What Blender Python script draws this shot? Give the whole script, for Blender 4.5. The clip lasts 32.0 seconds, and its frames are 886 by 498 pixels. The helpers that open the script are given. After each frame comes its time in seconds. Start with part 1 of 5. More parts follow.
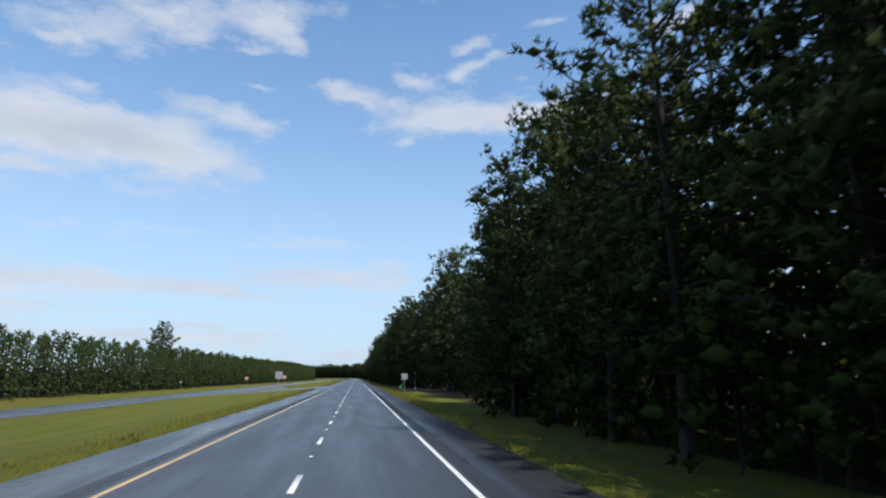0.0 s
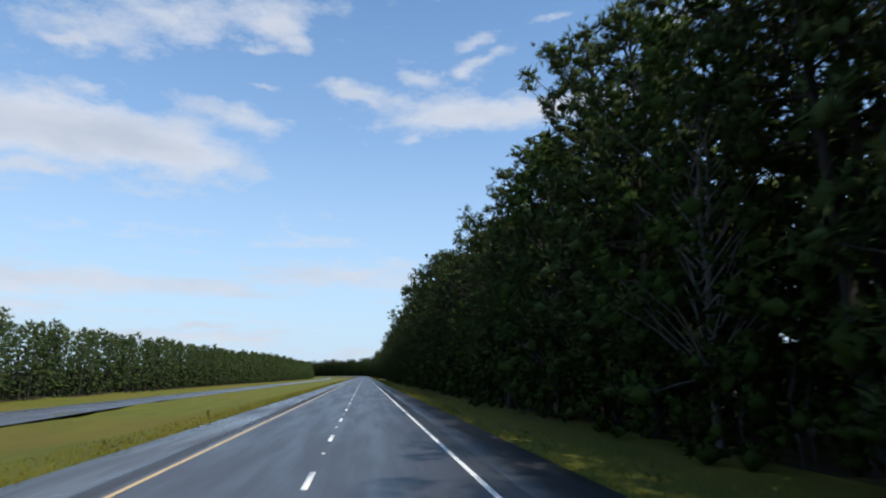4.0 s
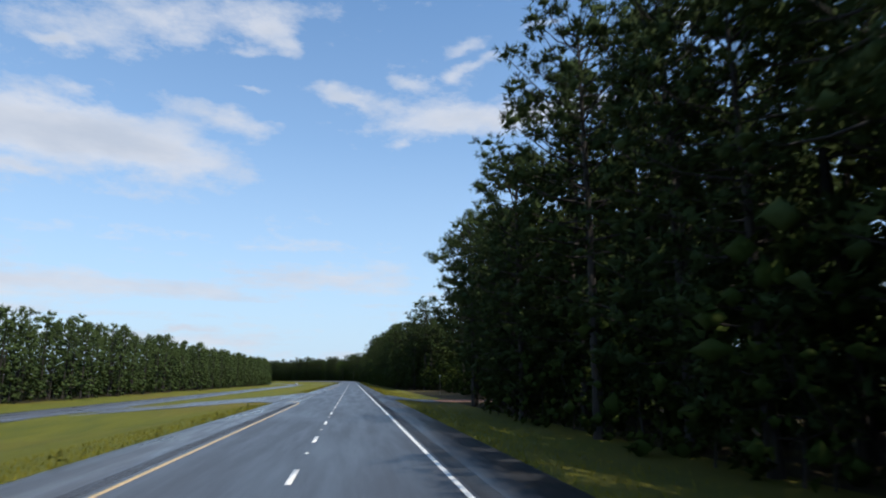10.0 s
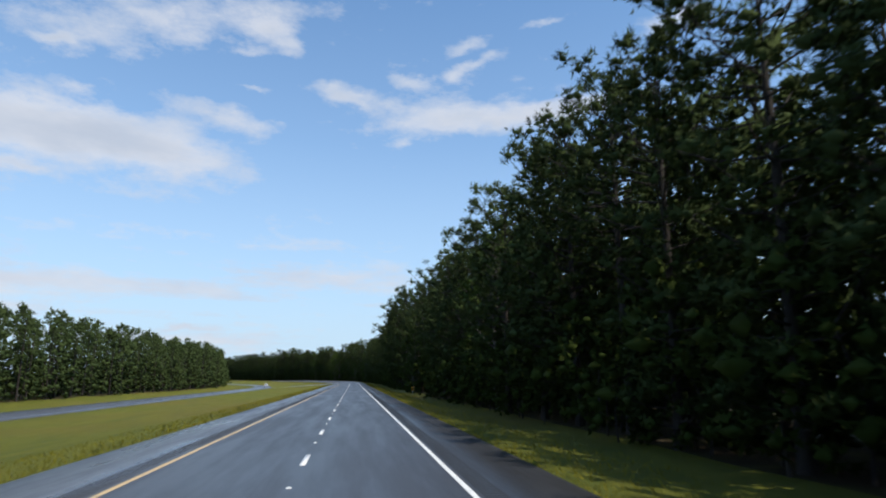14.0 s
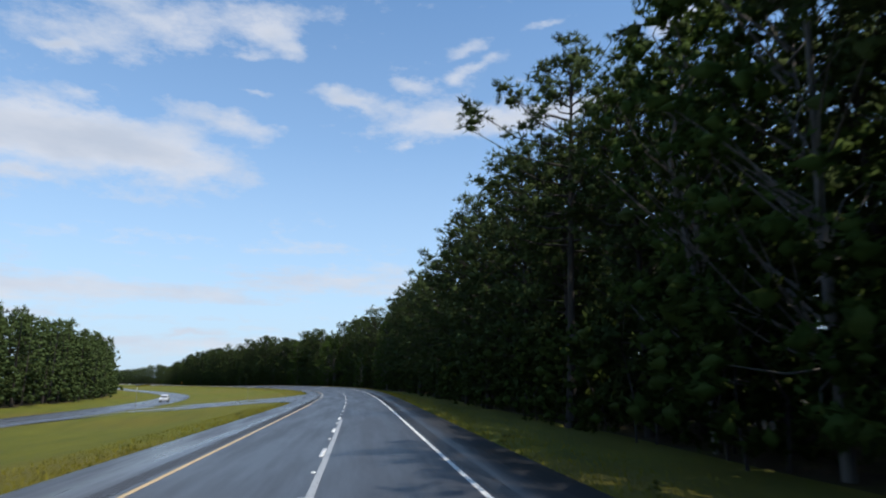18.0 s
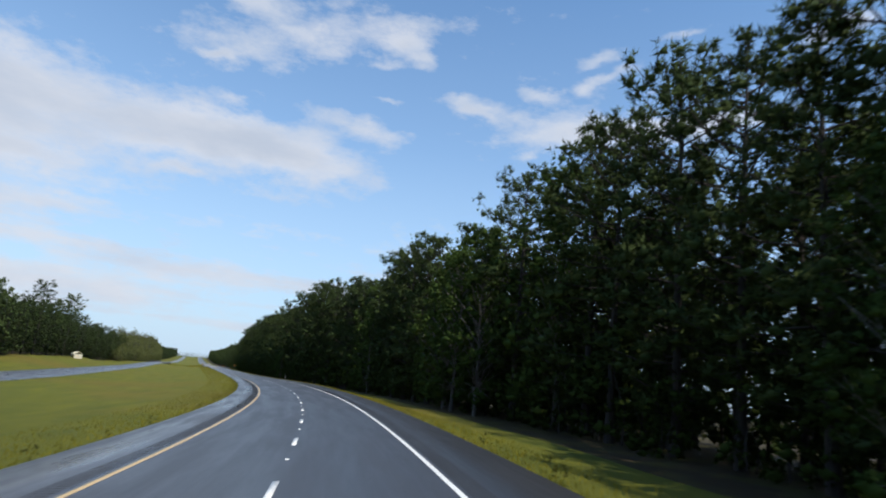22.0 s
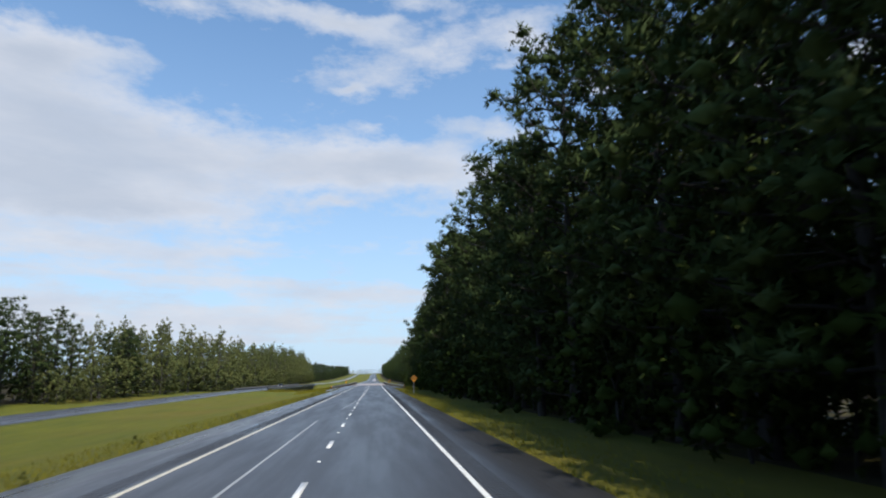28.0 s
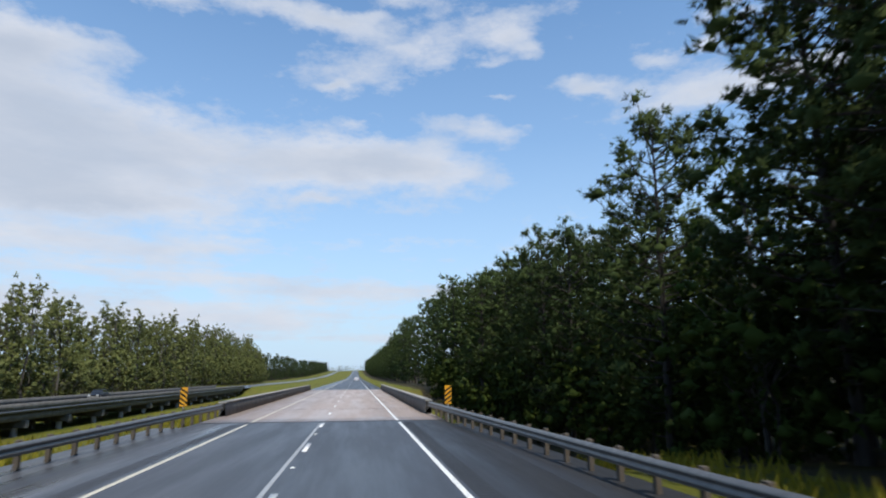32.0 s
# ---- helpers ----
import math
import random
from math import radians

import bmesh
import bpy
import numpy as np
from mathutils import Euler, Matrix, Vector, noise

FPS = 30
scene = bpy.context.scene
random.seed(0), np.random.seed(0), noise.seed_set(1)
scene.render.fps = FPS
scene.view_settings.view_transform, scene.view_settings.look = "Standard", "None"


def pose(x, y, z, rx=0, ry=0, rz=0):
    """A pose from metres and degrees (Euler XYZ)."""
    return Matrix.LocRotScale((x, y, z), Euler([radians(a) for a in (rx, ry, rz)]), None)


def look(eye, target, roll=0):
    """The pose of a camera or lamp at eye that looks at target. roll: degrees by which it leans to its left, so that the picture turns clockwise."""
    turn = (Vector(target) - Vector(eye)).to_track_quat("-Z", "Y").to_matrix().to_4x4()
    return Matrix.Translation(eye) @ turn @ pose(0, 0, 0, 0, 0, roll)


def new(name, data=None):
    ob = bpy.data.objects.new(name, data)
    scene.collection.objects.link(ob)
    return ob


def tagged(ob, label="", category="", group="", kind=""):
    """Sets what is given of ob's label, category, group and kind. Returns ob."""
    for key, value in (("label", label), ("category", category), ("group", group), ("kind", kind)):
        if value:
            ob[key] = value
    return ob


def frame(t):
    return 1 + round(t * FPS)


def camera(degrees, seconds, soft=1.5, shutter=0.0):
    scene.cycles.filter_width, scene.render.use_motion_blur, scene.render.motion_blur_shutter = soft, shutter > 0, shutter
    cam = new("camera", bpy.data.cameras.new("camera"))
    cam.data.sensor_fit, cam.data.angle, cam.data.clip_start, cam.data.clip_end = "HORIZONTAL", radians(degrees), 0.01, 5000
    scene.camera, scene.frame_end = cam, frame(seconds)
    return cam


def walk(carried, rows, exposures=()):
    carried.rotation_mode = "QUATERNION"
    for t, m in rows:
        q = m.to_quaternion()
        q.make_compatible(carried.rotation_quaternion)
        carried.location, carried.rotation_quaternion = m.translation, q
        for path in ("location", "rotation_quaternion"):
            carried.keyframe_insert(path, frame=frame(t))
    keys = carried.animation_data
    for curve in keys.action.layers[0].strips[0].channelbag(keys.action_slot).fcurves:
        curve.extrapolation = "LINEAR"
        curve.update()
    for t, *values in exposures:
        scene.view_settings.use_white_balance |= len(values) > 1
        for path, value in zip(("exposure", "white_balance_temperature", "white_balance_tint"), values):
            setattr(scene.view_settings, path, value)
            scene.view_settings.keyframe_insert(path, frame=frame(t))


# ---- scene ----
# ---- camera ----
ROWS = [
    (0.0, 1.02, 0.21, 1.864, -7.75, 11.72, -0.36),
    (0.5, 1.03, 19.45, 1.864, -7.65, 12.05, -0.15),
    (1.0, 1.04, 38.75, 1.864, -7.67, 11.98, -0.00),
    (1.5, 1.05, 58.10, 1.864, -7.98, 11.86, 0.03),
    (2.0, 1.06, 77.48, 1.864, -8.19, 11.74, 0.04),
    (2.5, 1.04, 96.87, 1.864, -7.89, 11.61, 0.02),
    (3.0, 1.01, 116.29, 1.864, -7.69, 11.59, 0.01),
    (3.5, 0.99, 135.70, 1.864, -7.30, 11.41, 0.04),
    (5.5, 0.89, 213.30, 1.864, -6.80, 11.83, 0.21),
    (6.0, 0.87, 232.65, 1.864, -6.77, 11.94, 0.20),
    (6.5, 0.81, 251.98, 1.864, -7.23, 12.04, 0.07),
    (7.0, 0.76, 271.29, 1.864, -7.75, 12.07, -0.05),
    (7.5, 0.86, 290.57, 1.864, -7.78, 12.07, 0.05),
    (8.0, 0.96, 309.82, 1.864, -7.65, 12.08, 0.14),
    (8.5, 1.03, 329.05, 1.864, -7.70, 12.07, 0.15),
    (9.0, 1.09, 348.24, 1.864, -7.90, 11.99, 0.15),
    (9.5, 1.10, 367.42, 1.864, -8.01, 11.91, 0.04),
    (10.0, 1.10, 386.56, 1.864, -8.13, 11.86, -0.08),
    (10.5, 1.14, 405.69, 1.864, -7.97, 11.67, -0.10),
    (11.0, 1.18, 424.80, 1.864, -7.78, 11.45, -0.08),
    (11.5, 1.14, 443.88, 1.864, -7.68, 11.38, -0.16),
    (12.0, 1.09, 462.96, 1.864, -7.93, 11.43, -0.23),
    (12.5, 1.04, 482.02, 1.864, -8.13, 11.47, -0.27),
    (13.0, 1.09, 501.07, 1.864, -8.02, 11.58, -0.24),
    (13.5, 1.07, 520.12, 1.864, -8.16, 11.67, -0.20),
    (15.5, 1.00, 596.33, 1.864, -7.49, 12.07, 0.19),
    (16.0, 0.98, 615.40, 1.864, -7.60, 11.85, 0.26),
    (16.5, 0.89, 634.49, 1.864, -7.68, 11.72, 0.18),
    (17.0, 0.81, 653.59, 1.864, -7.58, 11.52, 0.10),
    (17.5, 0.84, 672.72, 1.864, -7.65, 11.72, 0.21),
    (18.0, 0.88, 691.86, 1.864, -7.65, 12.01, 0.29),
    (18.5, 0.90, 711.03, 1.872, -7.42, 12.20, 0.15),
    (19.0, 0.90, 730.23, 1.912, -7.01, 12.31, -0.82),
    (19.5, 0.62, 749.46, 1.969, -7.14, 12.76, -2.48),
    (20.0, 0.05, 768.71, 2.035, -6.35, 12.77, -4.16),
    (20.5, -0.74, 787.99, 2.105, -4.56, 12.41, -5.21),
    (21.0, -2.17, 807.27, 2.152, -2.27, 12.17, -5.77),
    (21.5, -4.43, 826.49, 2.158, -0.34, 12.36, -5.71),
    (22.0, -7.52, 845.63, 2.165, 2.10, 12.42, -5.55),
    (22.5, -11.60, 864.60, 2.158, 5.28, 12.34, -5.90),
    (23.0, -16.50, 883.39, 2.150, 7.78, 12.45, -6.28),
    (23.5, -22.19, 901.97, 2.143, 9.22, 12.62, -6.54),
    (24.0, -28.65, 920.29, 2.136, 11.14, 12.68, -6.58),
    (24.5, -35.38, 938.51, 2.135, 13.51, 12.20, -5.83),
    (25.0, -42.54, 956.57, 2.090, 15.23, 11.37, -4.56),
    (25.5, -50.19, 974.40, 2.000, 16.47, 10.89, -3.36),
    (27.5, -81.17, 1045.14, 1.864, 17.80, 11.48, 0.33),
    (28.0, -88.87, 1062.69, 1.864, 17.54, 11.71, 0.53),
    (28.5, -96.56, 1080.14, 1.864, 17.76, 11.75, 0.48),
    (29.0, -104.22, 1097.50, 1.864, 17.84, 11.88, 0.42),
    (29.5, -111.84, 1114.74, 1.864, 17.95, 11.96, 0.40),
    (30.0, -119.41, 1131.85, 1.864, 17.95, 12.00, 0.38),
    (30.5, -126.87, 1148.84, 1.864, 17.42, 12.09, 0.33),
    (31.0, -134.25, 1165.65, 1.864, 16.71, 11.98, 0.29),
    (31.5, -141.55, 1182.28, 1.864, 15.95, 11.69, 0.28),
    (32.0, -148.71, 1198.72, 1.864, 15.93, 11.50, 0.35),
]
cam = camera(71.0, 32.0, soft=2.0, shutter=0.1)
walk(cam, [(t, pose(x, y, z, 90 + p, r, w)) for t, x, y, z, w, p, r in ROWS])

# ---- world and sun ----
SUN_AZ, SUN_EL = radians(139), radians(59)   # clockwise from +y, above the horizon
world = bpy.data.worlds.new("sky_world")
scene.world = world
world.use_nodes = True


class Nodes:
    """Small helper that adds nodes and links."""

    def __init__(self, tree):
        self.tree = tree
        tree.nodes.clear()

    def add(self, kind, **props):
        n = self.tree.nodes.new(kind)
        for k, v in props.items():
            if k == "operation":
                n.operation = v
            elif k == "blend_type":
                n.blend_type = v
            elif k == "data_type":
                n.data_type = v
            elif k == "noise_dimensions":
                n.noise_dimensions = v
            elif k == "feature":
                n.feature = v
        return n

    def put(self, sock, val):
        if isinstance(val, bpy.types.NodeSocket):
            self.tree.links.new(val, sock)
        elif val is not None:
            sock.default_value = val

    def math(self, op, a, b=None, c=None):
        n = self.add("ShaderNodeMath", operation=op)
        for s, v in zip(n.inputs, (a, b, c)):
            self.put(s, v)
        return n.outputs[0]

    def ramp(self, fac, stops):
        n = self.add("ShaderNodeValToRGB")
        els = n.color_ramp.elements
        while len(els) < len(stops):
            els.new(0.5)
        for e, (p, c) in zip(els, stops):
            e.position = p
            e.color = (c, c, c, 1) if isinstance(c, (int, float)) else (*c, 1)
        self.put(n.inputs[0], fac)
        return n.outputs[0]

    def mix(self, fac, a, b, blend="MIX"):
        n = self.add("ShaderNodeMix", data_type="RGBA", blend_type=blend)
        self.put(n.inputs[0], fac)
        self.put(n.inputs[6], a if isinstance(a, bpy.types.NodeSocket) else (*a, 1))
        self.put(n.inputs[7], b if isinstance(b, bpy.types.NodeSocket) else (*b, 1))
        return n.outputs[2]

    def noise(self, vec, scale, detail=4.0, rough=0.55):
        n = self.add("ShaderNodeTexNoise")
        self.put(n.inputs["Vector"], vec)
        n.inputs["Scale"].default_value = scale
        n.inputs["Detail"].default_value = detail
        n.inputs["Roughness"].default_value = rough
        return n.outputs[0]

    def mapped(self, vec, scale=(1, 1, 1)):
        n = self.add("ShaderNodeMapping")
        self.put(n.inputs[0], vec)
        n.inputs["Scale"].default_value = scale
        return n.outputs[0]


# cumulus banks of the day: azimuth (left of +y), elevation, half width, half height, slope, weight
CLOUDS = [
    (26.0, 19.1, 6.9, 2.1, -0.02, 0.9),
    (17.8, 18.6, 7.5, 1.8, 0.1, 1.0),
    (18.8, 15.2, 6.1, 0.7, 0.05, 0.5),
    (12.1, 22.5, 4.9, 1.1, 0.12, 1.0),
    (16.6, 21.3, 2.2, 0.9, 0, 0.55),
    (24.5, 27.3, 5.6, 2.2, -0.1, 0.75),
    (17.9, 29.0, 4.0, 1.2, 0.1, 0.7),
    (11.5, 31.2, 9.0, 1.8, -0.05, 0.75),
    (8.8, 30.1, 2.3, 0.8, 0, 0.8),
    (6.8, 28.8, 1.7, 0.6, 0.1, 0.85),
    (10.5, 28.2, 1.8, 0.6, 0, 0.5),
    (10.5, 25.0, 1.8, 0.3, 0, 0.6),
    (24.4, 22.6, 1.0, 0.4, 0, 0.5),
    (2.4, 25.7, 3.0, 0.8, 0.05, 0.95),
    (0.3, 24.8, 2.9, 0.6, 0.15, 0.55),
    (-4.8, 26.8, 2.3, 0.8, 0.1, 0.95),
    (-8.0, 24.0, 6.9, 1.6, -0.06, 1.1),
    (-16.9, 23.9, 8.7, 1.1, -0.09, 1.0),
    (-23.8, 24.3, 5.0, 0.5, -0.05, 0.7),
    (-10.4, 30.0, 2.4, 0.7, -0.2, 0.8),
    (-11.5, 28.3, 2.8, 0.5, -0.2, 0.7),
    (-8.9, 27.4, 1.3, 0.9, 0, 0.5),
    (-18.6, 31.5, 3.2, 0.4, -0.1, 0.7),
    (-29.9, 29.9, 2.3, 1.0, -0.2, 0.85),
    (-32.5, 30.7, 1.6, 0.7, 0, 0.7),
    (13.6, 7.5, 3.2, 0.8, 0, 0.6),
    (2.5, 9.0, 7.6, 0.5, -0.03, 0.55),
    (14.3, 4.0, 1.8, 0.3, 0, 0.9),
    (10.1, 3.2, 3.3, 0.8, 0, 0.5),
    (-4.1, 21.6, 0.8, 0.4, 0, 0.6),
    (52.1, 20.2, 7.6, 3.6, 0, 1.0),
    (44.9, 18.9, 10.1, 3.6, 0.08, 1.0),
    (51.5, 15.5, 6.6, 1.7, 0, 0.8),
    (49.2, 26.1, 5.5, 1.3, -0.05, 0.9),
    (52.7, 24.9, 3.7, 1.4, 0, 0.8),
    (41.5, 30.7, 3.6, 1.0, 0, 0.8),
    (32.9, 31.9, 7.9, 1.2, 0.12, 0.95),
    (26.8, 31.4, 4.1, 0.8, 0.15, 0.9),
    (22.8, 31.9, 2.1, 0.6, 0, 0.85),
    (19.1, 33.4, 3.9, 0.7, 0, 0.7),
    (26.4, 26.0, 1.1, 0.4, 0, 1.0),
    (27.5, 16.0, 2.2, 0.4, -0.12, 0.85),
    (42.7, 14.2, 6.1, 0.9, 0.02, 0.7),
    (50.5, 13.5, 5.3, 0.8, 0, 0.6),
    (47.4, 10.8, 10.1, 1.2, 0.02, 0.8),
    (36.5, 11.0, 4.9, 0.8, 0, 0.55),
    (25.4, 7.6, 6.6, 0.9, -0.05, 0.8),
    (37.2, 8.3, 8.0, 1.1, 0.05, 0.75),
    (44.8, 5.0, 14.0, 2.0, 0, 0.7),
    (32.2, 4.5, 12.3, 1.4, 0, 0.6),
    (24.0, 20.3, 11.0, 2.0, 0.04, 0.55),
    (36.0, 18.5, 9.0, 3.0, 0.0, 0.8),
    (46.0, 14.5, 12.0, 2.6, 0.0, 0.8),
    (65.1, 14.6, 12.5, 5.9, 0.0, 1.0),
    (62.4, 5.0, 14.9, 3.7, 0.0, 0.8),
    (58.0, 24.0, 9.0, 3.0, 0.0, 0.7),
]
w = Nodes(world.node_tree)
sky = w.add("ShaderNodeTexSky")
sky.sky_type = "NISHITA"
sky.sun_disc = False
sky.sun_elevation, sky.sun_rotation = SUN_EL, SUN_AZ
sky.air_density, sky.dust_density, sky.ozone_density = 1.0, 0.6, 1.6
geo = w.add("ShaderNodeTexCoord").outputs["Generated"]
sep = w.add("ShaderNodeSeparateXYZ")
w.put(sep.inputs[0], geo)
warp_x = w.math("MULTIPLY", w.math("SUBTRACT", w.noise(w.mapped(geo, (1, 1, 2)), 9.0, 5), 0.5), 3.2)
warp_y = w.math("MULTIPLY", w.math("SUBTRACT", w.noise(w.mapped(geo, (1.3, 1.1, 2.3)), 14.0, 5), 0.5), 2.2)
az = w.math("ADD", w.math("MULTIPLY", w.math("ARCTAN2", w.math("MULTIPLY", sep.outputs[0], -1.0), sep.outputs[1]), 57.2958), warp_x)
el = w.math("ADD", w.math("MULTIPLY", w.math("ARCSINE", sep.outputs[2]), 57.2958), warp_y)
total = None
for a0, e0, ra, re_, slope, weight in CLOUDS:
    dx = w.math("SUBTRACT", az, a0)
    dy = w.math("SUBTRACT", el, w.math("MULTIPLY_ADD", dx, slope, e0))
    q = w.math("ADD", w.math("POWER", w.math("ABSOLUTE", w.math("DIVIDE", dx, ra)), 2.0),
               w.math("POWER", w.math("ABSOLUTE", w.math("DIVIDE", dy, re_)), 2.0))
    g = w.math("MULTIPLY", w.math("EXPONENT", w.math("MULTIPLY", q, -1.0)), weight)
    total = g if total is None else w.math("ADD", total, g)
fine = w.noise(w.mapped(geo, (1, 1, 2.2)), 20.0, 10, 0.68)
wisp = w.noise(w.mapped(geo, (1, 1, 4.0)), 6.0, 8, 0.6)
behind = w.math("MULTIPLY", w.ramp(w.noise(w.mapped(geo, (1, 1, 2.2)), 3.2, 6), [(0.52, 0.0), (0.7, 0.7)]),
                w.ramp(sep.outputs[1], [(0.0, 1.0), (0.25, 0.0)]))
# long flat banks low over the horizon
low = w.math("MULTIPLY", w.ramp(w.noise(w.mapped(geo, (1, 1, 11.0)), 3.6, 6, 0.55), [(0.44, 0.0), (0.66, 0.75)]),
             w.ramp(sep.outputs[2], [(0.0, 0.5), (0.05, 1.0), (0.16, 0.9), (0.27, 0.0)]))
dens = w.math("ADD", w.math("ADD", total, w.math("ADD", behind, low)), w.math("MULTIPLY", w.math("SUBTRACT", fine, 0.5), 1.6))
dens = w.math("ADD", dens, w.math("MULTIPLY", w.math("SUBTRACT", wisp, 0.5), 0.9))
cover = w.ramp(w.math("MULTIPLY", dens, 0.6), [(0.15, 0.0), (0.36, 0.42), (0.57, 0.76), (0.84, 0.93)])
body = w.ramp(w.noise(w.mapped(geo, (1, 1, 3.0)), 7.0, 5), [(0.3, (0.585, 0.655, 0.78)), (0.62, (0.71, 0.745, 0.825))])
thick = w.ramp(w.math("MULTIPLY", w.math("ADD", total, w.math("MULTIPLY", w.math("SUBTRACT", wisp, 0.5), 1.4)), 0.5), [(0.5, 0.0), (1.0, 0.7)])
body = w.mix(thick, body, (0.47, 0.535, 0.65))
haze = w.ramp(sep.outputs[2], [(0.0, 0.95), (0.08, 0.80), (0.2, 0.54), (0.36, 0.26), (0.6, 0.06)])
SKY_K, CLOUD_K = 0.165, 1.0
bg_sky = w.add("ShaderNodeMix", data_type="RGBA", blend_type="MULTIPLY")
w.put(bg_sky.inputs[0], 1.0)
w.put(bg_sky.inputs[6], sky.outputs[0])
w.put(bg_sky.inputs[7], (SKY_K * 0.74, SKY_K * 1.05, SKY_K * 1.22, 1))
hazed = w.mix(haze, bg_sky.outputs[2], (0.565, 0.72, 0.91))
clouded = w.mix(cover, hazed, body)
bg = w.add("ShaderNodeBackground")
w.put(bg.inputs[0], clouded)
bg.inputs[1].default_value = CLOUD_K
w.put(w.add("ShaderNodeOutputWorld").inputs[0], bg.outputs[0])

sun = new("sun", bpy.data.lights.new("sun", "SUN"))
sun.data.energy, sun.data.angle, sun.data.color = 4.9, radians(0.6), (1.0, 0.93, 0.82)
sun.matrix_world = look((0, 0, 100), Vector((0, 0, 100)) - Vector((math.sin(SUN_AZ) * math.cos(SUN_EL), math.cos(SUN_AZ) * math.cos(SUN_EL), math.sin(SUN_EL))))

# ---- the line of the road: s runs along the lane line, X to the right of it ----
CURVE = (718.7, 807.3, 908.0, 993.4)
CURVATURE = 0.002209
BANK = ((707.2, 730.2, 749.5, 768.7, 788.0, 807.3, 935.2, 962.3, 981.7, 1024.3), (0, 0.7, 1.6, 2.7, 3.7, 4.3, 4.5, 3.2, 1.9, 0))
_S = np.arange(-400.0, 3200.0, 0.5)
_H = np.cumsum(np.interp(_S, CURVE, (0, CURVATURE, CURVATURE, 0), left=0, right=0)) * 0.5
_X, _Y = np.cumsum(-np.sin(_H)) * 0.5, np.cumsum(np.cos(_H)) * 0.5 - 400
_X -= _X[800]
_Y -= _Y[800]


def bank(s):
    return np.radians(np.interp(s, *BANK))


def heading(s):
    return np.interp(s, _S, _H)


LEFT_NEAR, LEFT_FAR = -29.0, -36.0      # edges of the opposite carriageway
BRIDGE_A, BRIDGE_B = 1254.0, 1316.0     # the deck over the creek


def left_level(s):
    return np.interp(s, (-400, 1100, 1230, 3000), (-1.8, -1.8, -1.0, -1.0))


def road_z(s, X):
    """Height of the paved carriageway, banked in the bend."""
    return (np.clip(X, -5.2, 5.2) + 3.0) * np.sin(bank(s))


# openings in the median, by s
CROSSINGS = [(113.0, 133.0), (448.0, 470.0), (763.0, 789.0)]
LEFT_DECK = (1268.0, 1405.0)


def crossing(s):
    k = np.zeros_like(s)
    for a, b in CROSSINGS:
        k = np.maximum(k, np.interp(s, (a - 16, a - 3, b + 3, b + 16), (0, 1, 1, 0)))
    return k


def taper_x(s):
    """Edge of the paved taper that joins the first opening to the opposite road."""
    return np.interp(s, (126, 131, 217, 262), (-9.5, -12.4, -24.0, -29.0))


def ground_z(s, X):
    """Height of the verge, median and wood floor."""
    s, X = np.broadcast_arrays(np.asarray(s, float), np.asarray(X, float))
    zl = left_level(s)
    zr = road_z(s, np.full_like(s, 5.05))
    zm = road_z(s, np.full_like(s, -5.1))
    prof = np.where(X > 0,
                    np.interp(X, (5.0, 6.0, 8.5, 11, 40, 300), (0, -0.08, -0.45, -0.4, -0.3, -0.5)) + zr * np.interp(X, (5, 14, 60), (1, 0.6, 0.0)),
                    0)
    u = np.clip((-X - 5.1) / (29.0 - 5.1), 0, 1)
    med = zm * (1 - u) + zl * u - np.interp(-X, (5.1, 6.2, 15, 24, 29), (0, 0.06, 0.75, 0.5, 0.06)) * (1 - np.maximum(crossing(s), np.clip((taper_x(s) - X) / 2 + 1, 0, 1) * np.interp(s, (118, 126, 255, 264), (0, 1, 1, 0))))
    beyond = zl + np.interp(-X, (36, 37, 42, 52, 80, 300), (-0.06, -0.1, -0.3, 0.1, 0.3, 0.0))
    beyond = beyond + np.interp(s, (970, 1015, 1095, 1130), (0, 1.5, 1.5, 0)) * np.interp(-X, (38, 45, 120), (0, 1, 1))
    z = np.where(X > 5.0, prof, np.where(X < -36, beyond, np.where(X < -29, zl - 0.15, np.where(X < -5.1, med, road_z(s, X) - 0.12))))
    dip = np.interp(s, (BRIDGE_A - 12, BRIDGE_A + 3, BRIDGE_B - 3, BRIDGE_B + 12), (0, 1, 1, 0)) * np.interp(X, (-24, -10, 12, 40), (0, 1, 1, 0.2))
    dip_l = np.interp(s, (LEFT_DECK[0] - 10, LEFT_DECK[0] + 6, LEFT_DECK[1] - 6, LEFT_DECK[1] + 10), (0, 1, 1, 0)) * np.interp(X, (-80, -46, -22, -14), (0.3, 1, 1, 0))
    return z - 2.3 * np.maximum(dip, dip_l)


def at(s, X, z=None, lift=0.0):
    """World point for a place along the road."""
    q = np.interp(s, _S, _H)
    zz = (ground_z(s, X) if z is None else z) + lift
    zz = zz + np.interp(s, (1620, 1900, 2600), (0, 2.0, 14.0))   # the land rises far ahead
    return np.interp(s, _S, _X) + X * np.cos(q), np.interp(s, _S, _Y) + X * np.sin(q), zz


def spot(s, X, turn=0.0, lift=0.0, z=None):
    """Pose that stands at (s, X) and faces back down the road; turn in degrees."""
    x, y, zz = at(s, X, z, lift)
    return pose(float(x), float(y), float(zz), 0, 0, math.degrees(float(heading(s))) + turn)


# ---- materials ----
def material(name):
    m = bpy.data.materials.new(name)
    m.use_nodes = True
    return m, Nodes(m.node_tree)


